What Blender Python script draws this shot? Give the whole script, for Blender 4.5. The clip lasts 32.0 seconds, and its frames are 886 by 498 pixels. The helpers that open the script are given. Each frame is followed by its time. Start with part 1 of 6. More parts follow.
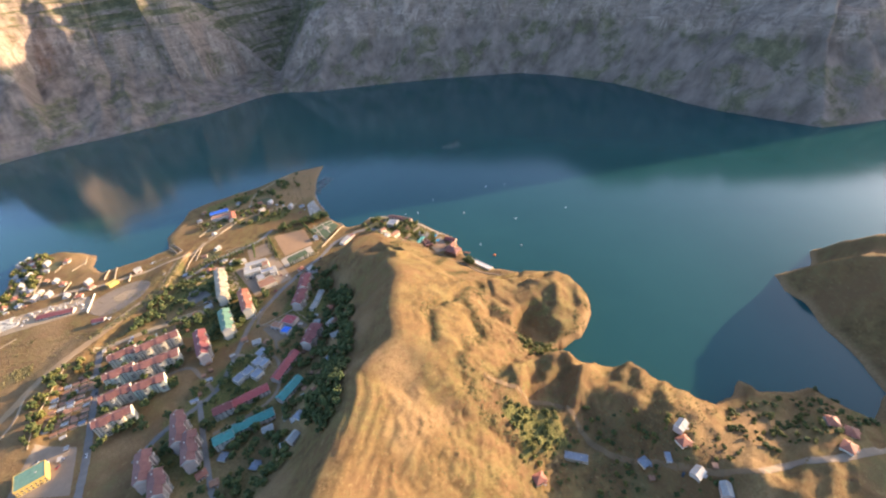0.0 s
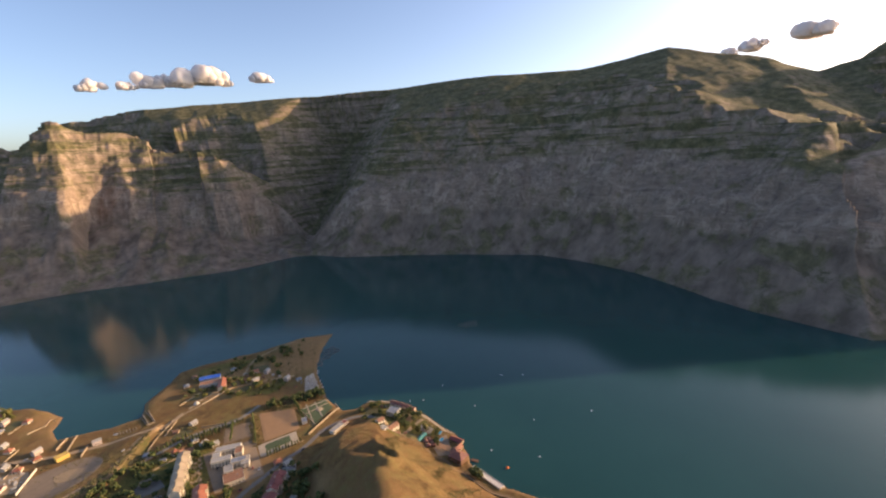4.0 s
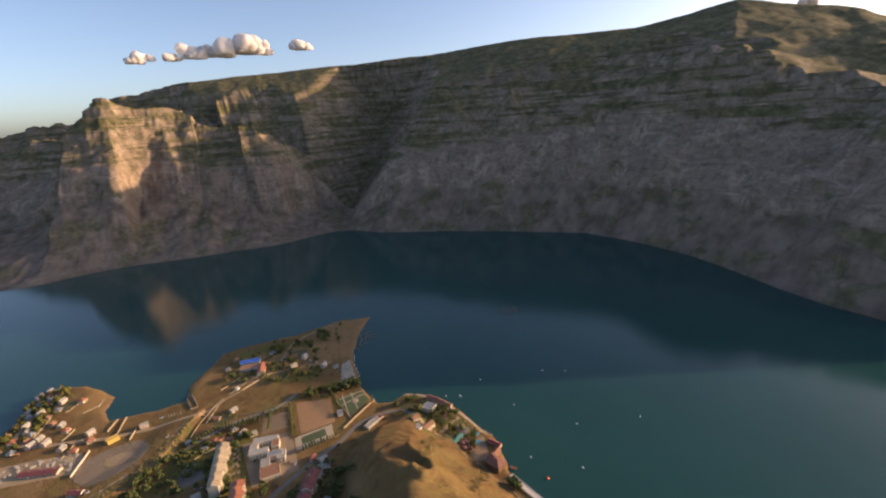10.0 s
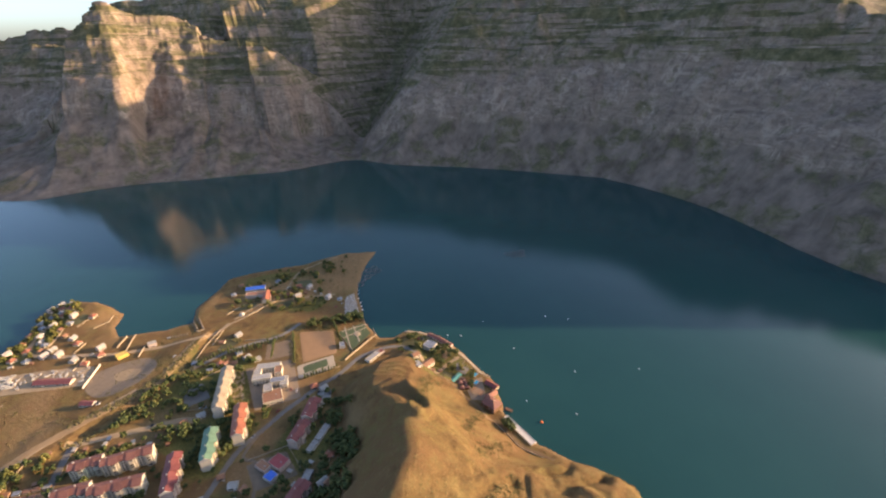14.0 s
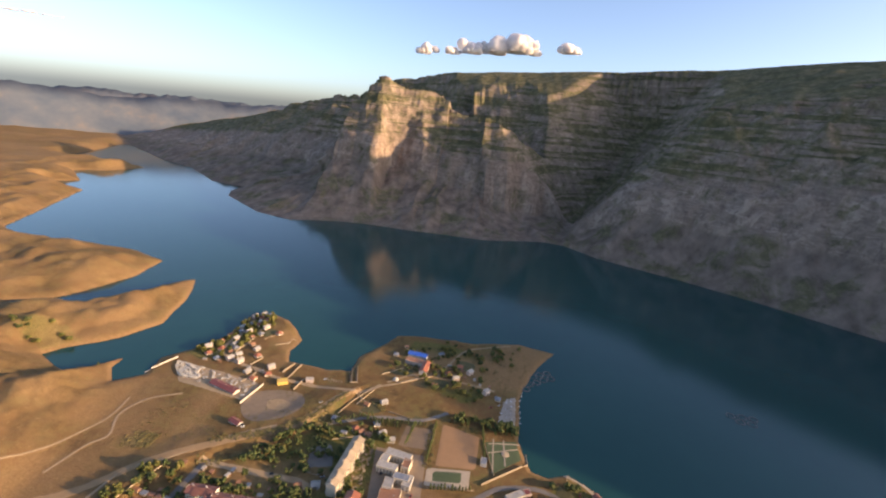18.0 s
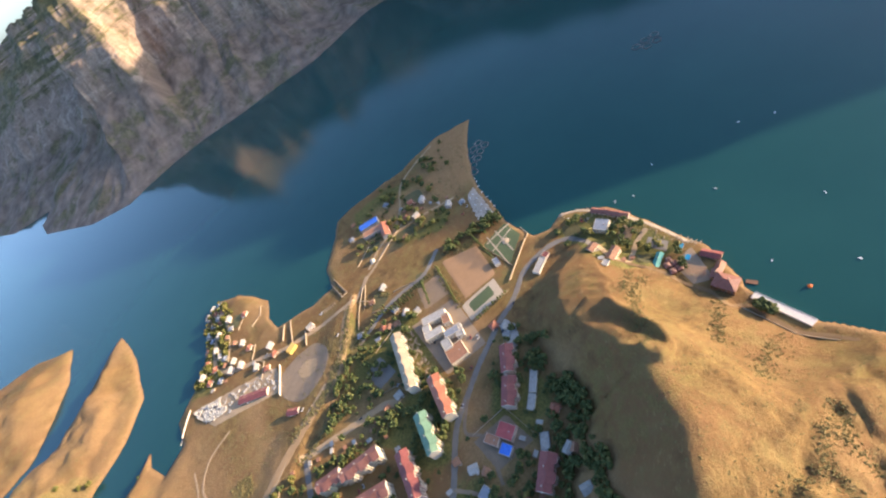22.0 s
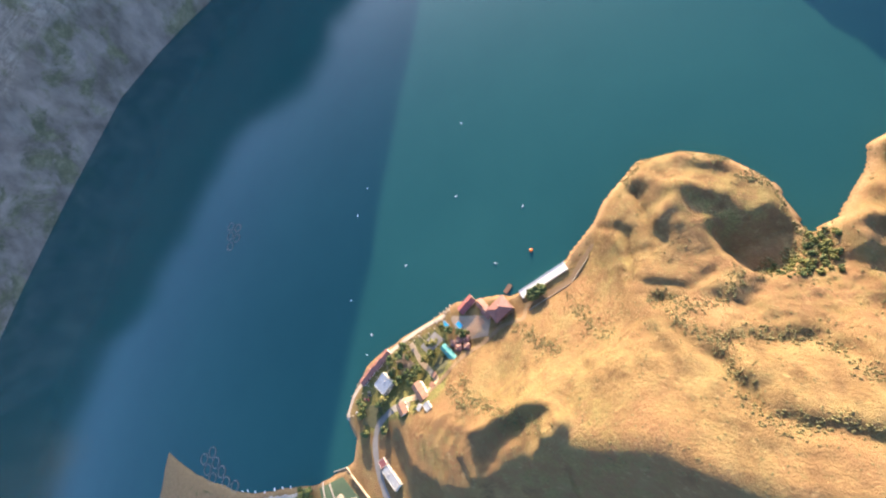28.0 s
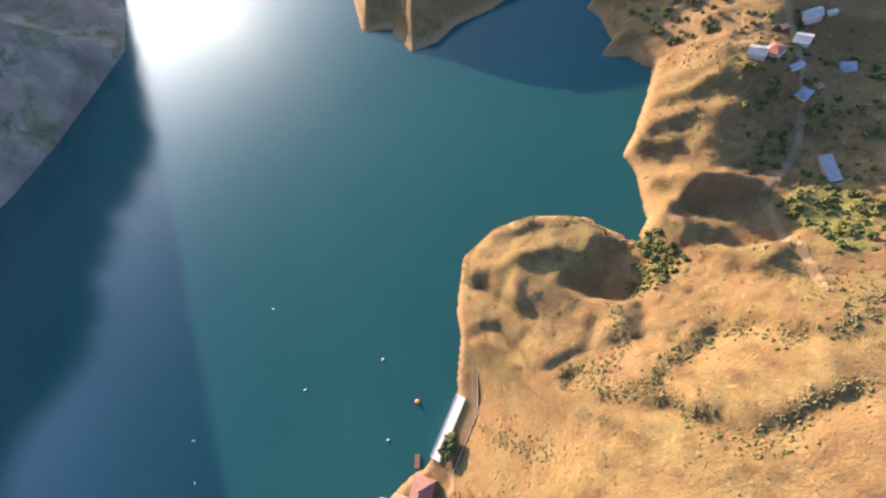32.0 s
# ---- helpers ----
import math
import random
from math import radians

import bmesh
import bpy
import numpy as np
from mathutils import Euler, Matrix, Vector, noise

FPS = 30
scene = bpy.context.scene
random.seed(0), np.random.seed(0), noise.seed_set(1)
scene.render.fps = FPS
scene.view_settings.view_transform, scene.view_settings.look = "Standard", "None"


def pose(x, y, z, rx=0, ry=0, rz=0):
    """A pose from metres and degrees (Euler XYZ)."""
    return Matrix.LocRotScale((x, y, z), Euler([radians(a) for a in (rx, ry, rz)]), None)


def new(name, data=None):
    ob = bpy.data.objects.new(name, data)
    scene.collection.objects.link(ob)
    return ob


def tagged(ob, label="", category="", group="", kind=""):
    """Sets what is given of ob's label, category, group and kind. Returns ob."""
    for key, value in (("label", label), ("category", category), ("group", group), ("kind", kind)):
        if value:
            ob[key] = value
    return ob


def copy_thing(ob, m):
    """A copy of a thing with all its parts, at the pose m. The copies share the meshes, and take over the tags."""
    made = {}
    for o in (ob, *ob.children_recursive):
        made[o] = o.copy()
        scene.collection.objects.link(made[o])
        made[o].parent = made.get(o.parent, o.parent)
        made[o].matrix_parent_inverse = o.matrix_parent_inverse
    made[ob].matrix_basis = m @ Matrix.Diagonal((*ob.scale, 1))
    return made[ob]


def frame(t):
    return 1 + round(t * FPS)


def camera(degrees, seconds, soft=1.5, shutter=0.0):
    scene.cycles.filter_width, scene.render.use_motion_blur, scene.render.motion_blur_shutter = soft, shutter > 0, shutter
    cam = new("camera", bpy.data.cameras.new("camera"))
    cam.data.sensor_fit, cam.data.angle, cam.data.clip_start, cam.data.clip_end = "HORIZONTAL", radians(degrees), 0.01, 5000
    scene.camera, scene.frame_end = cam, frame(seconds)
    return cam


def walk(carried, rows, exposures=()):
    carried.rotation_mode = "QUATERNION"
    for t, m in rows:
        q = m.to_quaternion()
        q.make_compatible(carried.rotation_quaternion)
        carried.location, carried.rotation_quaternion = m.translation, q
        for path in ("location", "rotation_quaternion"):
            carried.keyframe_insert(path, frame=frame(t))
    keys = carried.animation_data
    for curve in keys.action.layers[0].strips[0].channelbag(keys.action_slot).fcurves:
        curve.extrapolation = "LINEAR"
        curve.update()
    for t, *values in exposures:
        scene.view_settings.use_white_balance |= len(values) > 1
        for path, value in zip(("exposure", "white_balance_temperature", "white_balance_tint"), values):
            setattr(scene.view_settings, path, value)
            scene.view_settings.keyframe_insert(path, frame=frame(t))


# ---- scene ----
# the drone: seconds, place in metres, heading, tilt and lean in degrees
cam = camera(90.07, 32.0, 2.2)
FLIGHT = [
    (0, -105.2, -245.5, 364.3, -34.77, -33.87, -7.47),
    (0.5, -99.3, -239.6, 364.5, -33.87, -31.17, -7.23),
    (1, -93.5, -233.9, 364.7, -33.56, -28.67, -6.98),
    (1.5, -87.7, -228.4, 364.9, -33.52, -26.28, -6.81),
    (2, -82.2, -223.4, 365.3, -33.67, -24.11, -6.66),
    (2.5, -76.8, -218.6, 366.1, -33.93, -22.13, -6.24),
    (3, -71.4, -213.8, 367.3, -34.16, -19.76, -5.41),
    (3.5, -66.0, -209.0, 368.9, -34.30, -16.45, -4.23),
    (4, -60.7, -204.0, 370.8, -34.19, -12.84, -2.86),
    (4.5, -55.7, -199.1, 373.1, -33.94, -10.28, -2.56),
    (6.5, -42.5, -180.3, 386.8, -32.84, -6.20, -3.73),
    (7, -40.5, -177.4, 389.1, -32.20, -6.54, -3.55),
    (7.5, -38.8, -174.9, 391.1, -31.77, -7.25, -3.70),
    (8, -37.3, -172.7, 392.7, -31.21, -8.33, -3.79),
    (8.5, -36.0, -170.8, 393.9, -30.48, -10.17, -4.28),
    (9, -34.9, -169.3, 394.7, -29.63, -12.53, -4.44),
    (9.5, -34.0, -167.9, 395.2, -29.00, -14.78, -4.04),
    (10, -33.2, -166.5, 395.6, -28.65, -16.90, -3.77),
    (10.5, -32.4, -165.0, 396.0, -28.42, -18.52, -3.23),
    (11, -31.6, -163.3, 396.5, -28.34, -19.85, -2.82),
    (11.5, -30.6, -161.6, 396.9, -28.25, -20.90, -2.46),
    (12, -29.4, -159.8, 397.3, -28.15, -21.76, -2.20),
    (12.5, -28.0, -157.9, 397.4, -27.96, -22.49, -1.98),
    (13, -26.2, -155.5, 397.2, -27.77, -23.29, -1.67),
    (13.5, -24.1, -152.4, 396.7, -27.45, -24.18, -1.36),
    (14, -21.8, -148.0, 395.9, -27.02, -25.30, -0.84),
    (14.5, -19.2, -142.1, 394.7, -25.53, -27.78, 1.18),
    (16.5, -3.8, -91.3, 381.0, -13.84, -26.49, 5.42),
    (17, -2.0, -77.6, 381.1, -9.21, -22.90, 5.41),
    (17.5, -0.5, -64.2, 381.8, -4.71, -19.42, 6.06),
    (18, 0.2, -50.7, 383.6, -1.28, -16.39, 5.55),
    (18.5, 0.3, -37.2, 386.7, 0.78, -14.37, 3.12),
    (19, -0.0, -24.1, 390.6, 1.52, -14.29, -1.31),
    (19.5, -0.3, -11.5, 395.2, 0.19, -19.38, -10.04),
    (20, -0.0, 0.0, 400.0, -0.00, -26.40, -17.67),
    (20.5, 1.3, 10.2, 404.3, 0.59, -33.17, -25.14),
    (21, 3.7, 18.6, 407.5, -0.48, -37.58, -30.27),
    (21.5, 6.8, 25.5, 408.9, -2.23, -40.81, -34.04),
    (22, 10.4, 31.5, 408.8, -4.87, -43.77, -37.47),
    (22.5, 14.4, 36.9, 407.3, -8.13, -46.02, -39.97),
    (23, 18.7, 42.0, 404.7, -11.86, -47.81, -41.66),
    (23.5, 23.4, 47.0, 401.7, -15.27, -49.35, -42.90),
    (24, 28.8, 51.7, 398.4, -18.73, -50.91, -44.38),
    (24.5, 34.8, 56.1, 395.2, -22.12, -52.48, -46.57),
    (26.5, 72.5, 68.0, 383.7, -33.75, -56.44, -62.99),
    (27, 77.2, 68.7, 377.6, -40.62, -56.23, -62.52),
    (27.5, 81.2, 69.1, 371.1, -47.77, -55.84, -61.37),
    (28, 84.7, 69.3, 364.7, -55.20, -55.49, -59.47),
    (28.5, 88.0, 69.2, 358.6, -62.72, -55.30, -57.19),
    (29, 91.3, 69.0, 352.5, -69.64, -55.40, -55.33),
    (29.5, 94.8, 68.7, 346.0, -75.39, -55.89, -54.14),
    (30, 98.4, 68.2, 339.6, -80.69, -56.57, -53.19),
    (30.5, 102.3, 67.3, 333.3, -85.83, -57.37, -52.17),
    (31, 106.4, 66.0, 327.2, -91.43, -58.05, -50.99),
    (31.5, 110.6, 64.4, 321.2, -97.25, -59.20, -49.53),
    (32, 114.9, 62.9, 315.2, -102.87, -60.09, -48.39),
]
walk(cam, [(t, pose(x, y, z, 90 + tilt, 0, turn) @ pose(0, 0, 0, 0, 0, lean)) for t, x, y, z, turn, tilt, lean in FLIGHT],
     [(0, 1.98, 6000, 13), (2, 1.75, 6050, 13), (3, 1.42, 6300, 15), (4, 0.98, 6700, 17), (6.5, 0.6, 6950, 18), (8, 0.55, 6950, 19), (10, 0.8, 6850, 18), (13, 1.28, 6700, 16), (15.5, 1.48, 6550, 16), (17, 1.42, 6550, 17),
      (19, 0.95, 6600, 18), (21, 1.6, 6050, 13), (24, 1.9, 5700, 11), (27, 2.3, 5450, 10), (30, 2.25, 5600, 11), (32, 2.05, 5550, 12)])

# ---- daylight: a low sun over the eastern ridge, clear sky ----
SUN_HEADING, SUN_HEIGHT = 106.0, 13.0
world = bpy.data.worlds.new("sky")
scene.world = world
world.use_nodes = True
wn = world.node_tree
sky = wn.nodes.new("ShaderNodeTexSky")
sky.sky_type, sky.sun_disc = "NISHITA", False
sky.sun_elevation, sky.sun_rotation = radians(SUN_HEIGHT), radians(SUN_HEADING)
sky.altitude, sky.dust_density, sky.air_density, sky.ozone_density = 500, 2.7, 0.7, 1.3
wn.links.new(sky.outputs["Color"], wn.nodes["Background"].inputs["Color"])
wn.nodes["Background"].inputs["Strength"].default_value = 0.15
sun = new("sun", bpy.data.lights.new("sun", "SUN"))
sun.data.energy, sun.data.angle, sun.data.color = 4.1, radians(0.6), (1.0, 0.69, 0.385)
sun.rotation_euler = (radians(90 - SUN_HEIGHT), 0, radians(180 - SUN_HEADING))


# ---- materials ----
def material(name, rough=0.8):
    mat = bpy.data.materials.new(name)
    mat.use_nodes = True
    tree = mat.node_tree
    bsdf = tree.nodes["Principled BSDF"]
    bsdf.inputs["Roughness"].default_value = rough
    return mat, tree, bsdf


def node(tree, kind, **values):
    n = tree.nodes.new(kind)
    for key, value in values.items():
        n.inputs[key].default_value = value
    return n


def ramp(tree, fac, stops):
    n = tree.nodes.new("ShaderNodeValToRGB")
    while len(n.color_ramp.elements) < len(stops):
        n.color_ramp.elements.new(0.5)
    for e, (p, c) in zip(n.color_ramp.elements, stops):
        e.position, e.color = p, (*c, 1)
    tree.links.new(fac, n.inputs["Fac"])
    return n.outputs["Color"]


def mix(tree, fac, a, b, how="MIX"):
    n = tree.nodes.new("ShaderNodeMix")
    n.data_type, n.blend_type = "RGBA", how
    for socket, value in ((n.inputs[0], fac), (n.inputs[6], a), (n.inputs[7], b)):
        if isinstance(value, (int, float)):
            socket.default_value = value
        elif isinstance(value, tuple):
            socket.default_value = (*value, 1)
        else:
            tree.links.new(value, socket)
    return n.outputs[2]


def grain(tree, scale, detail=4.0, rough=0.6, stretch=None, warp=0.0):
    """Noise in world metres: scale is cycles per metre."""
    place = tree.nodes.new("ShaderNodeNewGeometry").outputs["Position"]
    if stretch:
        m = tree.nodes.new("ShaderNodeMapping")
        m.inputs["Scale"].default_value = stretch
        tree.links.new(place, m.inputs["Vector"])
        place = m.outputs["Vector"]
    n = node(tree, "ShaderNodeTexNoise", Scale=scale, Detail=detail, Roughness=rough, Distortion=warp)
    tree.links.new(place, n.inputs["Vector"])
    return n.outputs["Fac"]


def bump(tree, bsdf, height, strength, distance):
    n = node(tree, "ShaderNodeBump", Strength=strength, Distance=distance)
    tree.links.new(height, n.inputs["Height"])
    tree.links.new(n.outputs["Normal"], bsdf.inputs["Normal"])


def plain(name, color, rough=0.8, spread=0.25, scale=0.4, metallic=0.0):
    """A weathered coat: the colour with stains and grain, a little different from piece to piece."""
    mat, tree, bsdf = material(name, rough)
    bsdf.inputs["Metallic"].default_value = metallic
    dark = tuple(c * (1 - spread) for c in color)
    light = tuple(min(1, c * (1 + spread)) for c in color)
    c = ramp(tree, grain(tree, scale, 5), [(0.3, dark), (0.7, light)])
    info = tree.nodes.new("ShaderNodeObjectInfo")
    c = mix(tree, 0.5, c, ramp(tree, info.outputs["Random"], [(0, dark), (1, light)]))
    tree.links.new(c, bsdf.inputs["Base Color"])
    return mat


def ground_material():
    mat, tree, bsdf = material("dry_ground", 0.95)
    bsdf.inputs["Specular IOR Level"].default_value = 0.15
    cover = tree.nodes.new("ShaderNodeVertexColor")
    cover.layer_name = "cover"
    part_of = tree.nodes.new("ShaderNodeSeparateColor")
    tree.links.new(cover.outputs["Color"], part_of.inputs[0])
    wild, rocky, bare = part_of.outputs
    big, mid, fine = grain(tree, 0.012, 6), grain(tree, 0.09, 6, 0.65), grain(tree, 0.55, 4, 0.7)
    grass = ramp(tree, mid, [(0.28, (0.08, 0.05, 0.021)), (0.45, (0.145, 0.091, 0.036)), (0.58, (0.19, 0.12, 0.047)), (0.75, (0.255, 0.166, 0.07))])
    grass = mix(tree, ramp(tree, big, [(0.42, (0, 0, 0)), (0.6, (0.85, 0.85, 0.85))]), grass, (0.185, 0.105, 0.046))
    grass = mix(tree, ramp(tree, grain(tree, 0.035, 7, 0.68), [(0.5, (0, 0, 0)), (0.66, (0.5, 0.5, 0.5))]), grass, (0.2, 0.16, 0.062))
    tuft = grain(tree, 0.28, 6, 0.75)
    grass = mix(tree, ramp(tree, tuft, [(0.54, (0, 0, 0)), (0.68, (0.6, 0.6, 0.6))]), grass, (0.13, 0.1, 0.04))
    grass = mix(tree, ramp(tree, grain(tree, 0.16, 5, 0.7, stretch=(1, 1, 5)), [(0.57, (0, 0, 0)), (0.68, (0.4, 0.4, 0.4))]), grass, (0.36, 0.25, 0.115))
    scrub = ramp(tree, fine, [(0.3, (0.06, 0.06, 0.018)), (0.55, (0.15, 0.138, 0.042)), (0.8, (0.26, 0.21, 0.075))])
    patch = ramp(tree, mid, [(0.42, (0, 0, 0)), (0.6, (1, 1, 1))])
    soil = ramp(tree, fine, [(0.3, (0.19, 0.118, 0.054)), (0.7, (0.33, 0.21, 0.1))])
    strata = grain(tree, 0.05, 7, 0.66, stretch=(0.22, 0.22, 1.0), warp=0.4)
    blotch = grain(tree, 0.016, 8, 0.68, warp=0.6)
    rock = ramp(tree, strata, [(0.3, (0.15, 0.11, 0.083)), (0.46, (0.28, 0.212, 0.157)), (0.56, (0.2, 0.148, 0.11)), (0.74, (0.41, 0.315, 0.235))])
    rock = mix(tree, ramp(tree, blotch, [(0.5, (0, 0, 0)), (0.66, (0.8, 0.8, 0.8))]), rock, (0.42, 0.325, 0.24))
    # dark runs of water down the walls
    streak = grain(tree, 0.06, 6, 0.65, stretch=(1, 1, 0.16), warp=0.5)
    rock = mix(tree, ramp(tree, streak, [(0.52, (0, 0, 0)), (0.66, (0.7, 0.7, 0.7))]), rock, (0.12, 0.09, 0.07))
    green = ramp(tree, grain(tree, 0.03, 8, 0.72), [(0.35, (0.06, 0.062, 0.03)), (0.5, (0.115, 0.105, 0.05)), (0.68, (0.22, 0.18, 0.1))])
    scree = ramp(tree, grain(tree, 0.022, 6, 0.58, stretch=(1, 1, 0.3)), [(0.33, (0.12, 0.092, 0.066)), (0.5, (0.2, 0.15, 0.112)), (0.72, (0.3, 0.225, 0.17))])
    scree = mix(tree, ramp(tree, grain(tree, 0.011, 8, 0.7, warp=0.4), [(0.5, (0, 0, 0)), (0.6, (0.85, 0.85, 0.85))]), scree, green)
    # ledges and uplands carry shrubs, walls are bare, the foot is loose scree
    normal = tree.nodes.new("ShaderNodeNewGeometry")
    up = tree.nodes.new("ShaderNodeSeparateXYZ")
    tree.links.new(normal.outputs["True Normal"], up.inputs[0])
    steep = ramp(tree, up.outputs["Z"], [(0.62, (1, 1, 1)), (0.93, (0, 0, 0))])
    beds = ramp(tree, grain(tree, 0.034, 6, 0.6, stretch=(0.1, 0.1, 1.5), warp=0.3), [(0.45, (0, 0, 0)), (0.51, (0.95, 0.95, 0.95))])
    gaps = ramp(tree, grain(tree, 0.02, 6, 0.7), [(0.38, (0.15, 0.15, 0.15)), (0.52, (1, 1, 1))])
    ledges = mix(tree, mix(tree, 1.0, mix(tree, 1.0, beds, gaps, "MULTIPLY"), steep, "MULTIPLY"), green, rock)
    wall = mix(tree, ramp(tree, grain(tree, 0.017, 8, 0.7, warp=0.3), [(0.54, (0, 0, 0)), (0.64, (0.8, 0.8, 0.8))]), rock, green)
    crag = mix(tree, ramp(tree, cover.outputs["Alpha"], [(0.15, (0, 0, 0)), (0.4, (1, 1, 1))]), scree, wall)
    crag = mix(tree, ramp(tree, cover.outputs["Alpha"], [(0.6, (0, 0, 0)), (0.9, (1, 1, 1))]), crag, ledges)
    dense = ramp(tree, wild, [(0.75, (0, 0, 0)), (1.0, (0.8, 0.8, 0.8))])
    c = mix(tree, mix(tree, 1.0, mix(tree, 1.0, wild, patch, "MULTIPLY"), dense, "ADD"), grass, scrub)
    c = mix(tree, bare, c, soil)
    c = mix(tree, rocky, c, crag)
    tree.links.new(c, bsdf.inputs["Base Color"])
    bump(tree, bsdf, mix(tree, rocky, mix(tree, 0.45, grain(tree, 0.16, 6, 0.7, stretch=(1, 1, 4)), fine), mix(tree, 0.6, strata, streak)), 0.75, 2.4)
    return mat


def water_material():
    mat, tree, bsdf = material("lake_water", 0.09)
    bsdf.inputs["IOR"].default_value = 1.33
    c = ramp(tree, grain(tree, 0.004, 4), [(0.35, (0.0125, 0.055, 0.054)), (0.65, (0.016, 0.064, 0.061))])
    tree.links.new(c, bsdf.inputs["Base Color"])
    ripple = mix(tree, 0.5, grain(tree, 0.35, 3), grain(tree, 0.05, 3))
    bump(tree, bsdf, ripple, 0.25, 0.5)
    return mat


GROUND, WATER = ground_material(), water_material()
# far ranges: the blue of distant haze is mixed into the rock colour
DISTANCE, far_tree, far_bsdf = material("haze_tinted_mountains", 1.0)
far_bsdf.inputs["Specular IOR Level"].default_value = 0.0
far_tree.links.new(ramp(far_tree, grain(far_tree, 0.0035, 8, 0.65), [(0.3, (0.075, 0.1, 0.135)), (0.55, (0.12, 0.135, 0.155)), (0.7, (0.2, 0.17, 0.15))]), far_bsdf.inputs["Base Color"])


def leaf_material(name, dark, light, dry):
    """Foliage: every clump its own green, some of it turning dry."""
    mat, tree, bsdf = material(name, 0.75)
    bsdf.inputs["Specular IOR Level"].default_value = 0.2
    place = tree.nodes.new("ShaderNodeNewGeometry")
    c = ramp(tree, place.outputs["Random Per Island"], [(0.0, dark), (0.72, light), (1.0, dry)])
    c = mix(tree, 0.45, c, ramp(tree, grain(tree, 0.9, 4), [(0.3, tuple(v * 0.5 for v in dark)), (0.75, light)]))
    tree.links.new(c, bsdf.inputs["Base Color"])
    return mat


def roof_material(name, color):
    """Corrugated sheet or tile: faint ribs and rust stains."""
    mat, tree, bsdf = material(name, 0.6)
    stain = grain(tree, 0.35, 6, 0.65)
    c = ramp(tree, stain, [(0.3, tuple(v * 0.62 for v in color)), (0.55, color), (0.8, tuple(min(1, v * 1.3 + 0.02) for v in color))])
    info = tree.nodes.new("ShaderNodeObjectInfo")
    c = mix(tree, 0.35, c, ramp(tree, info.outputs["Random"], [(0, tuple(v * 0.7 for v in color)), (1, tuple(min(1, v * 1.35) for v in color))]))
    tree.links.new(c, bsdf.inputs["Base Color"])
    bump(tree, bsdf, grain(tree, 2.5, 2), 0.4, 0.1)
    return mat


CREAM = plain("cream_render", (0.6, 0.53, 0.4), 0.85, 0.16, 0.25)
PALE_GREEN = plain("pale_green_render", (0.5, 0.53, 0.42), 0.85, 0.16, 0.25)
PINK = plain("pink_beige_render", (0.5, 0.4, 0.33), 0.85, 0.18, 0.25)
WHITE = plain("white_render", (0.5, 0.465, 0.39), 0.8, 0.14, 0.3)
YELLOW = plain("ochre_yellow_paint", (0.62, 0.42, 0.1), 0.7, 0.15)
STONE = plain("pale_stone", (0.38, 0.3, 0.2), 0.9, 0.25, 0.5)
CONCRETE = plain("grey_concrete", (0.36, 0.34, 0.31), 0.9, 0.2, 0.3)
TIMBER = plain("dark_timber", (0.16, 0.085, 0.045), 0.7, 0.3, 1.0)
RED_ROOF, BROWN_ROOF = roof_material("red_roof", (0.2, 0.06, 0.05)), roof_material("brown_roof", (0.2, 0.085, 0.06))
BRIGHT_RED, ORANGE_ROOF = roof_material("bright_red_roof", (0.33, 0.07, 0.065)), roof_material("orange_roof", (0.33, 0.12, 0.065))
TEAL_ROOF, GREEN_ROOF = roof_material("teal_roof", (0.07, 0.25, 0.21)), roof_material("green_roof", (0.13, 0.23, 0.15))
BLUE_ROOF, SLATE = roof_material("blue_roof", (0.05, 0.16, 0.6)), roof_material("grey_blue_roof", (0.21, 0.23, 0.26))
PALE_ROOF, RUST = roof_material("pale_sheet_roof", (0.36, 0.34, 0.3)), roof_material("rusty_roof", (0.3, 0.15, 0.08))
GLASS = plain("window_glass", (0.03, 0.04, 0.05), 0.12, 0.3)
ASPHALT = plain("worn_asphalt", (0.19, 0.17, 0.145), 0.92, 0.25, 0.15)
DUST = plain("pale_dust", (0.33, 0.24, 0.14), 0.95, 0.22, 0.12)
CLAY = plain("red_clay_pitch", (0.32, 0.19, 0.095), 0.95, 0.14, 0.1)
TURF = plain("green_turf", (0.06, 0.085, 0.038), 0.9, 0.2, 0.2)
PAVING = plain("pale_paving", (0.36, 0.3, 0.22), 0.9, 0.18, 0.3)
PALE_CONCRETE = plain("pale_concrete", (0.66, 0.6, 0.52), 0.85, 0.12, 0.3)
DIRT = plain("brown_dirt_track", (0.18, 0.115, 0.055), 0.95, 0.25, 0.15)
YARD = plain("trodden_yard", (0.22, 0.165, 0.11), 0.95, 0.25, 0.12)
GARDEN = plain("watered_garden_soil", (0.09, 0.085, 0.035), 0.95, 0.4, 0.3)
SAND = plain("sandy_bank", (0.33, 0.215, 0.105), 0.95, 0.2, 0.15)
FIELD = plain("ploughed_field", (0.28, 0.19, 0.11), 0.95, 0.25, 0.12)
SHINGLE = plain("grey_lake_gravel", (0.34, 0.3, 0.25), 0.95, 0.3, 0.6)
BOAT_WHITE, BUOY = plain("white_gel_coat", (0.8, 0.8, 0.8), 0.35, 0.08), plain("orange_float", (0.85, 0.22, 0.04), 0.5, 0.1)
PIPE = plain("black_pipe", (0.12, 0.11, 0.1), 0.6, 0.3)
POOL = plain("pool_water", (0.05, 0.3, 0.5), 0.08, 0.15)
TYRE = plain("black_rubber", (0.03, 0.03, 0.03), 0.8, 0.2)
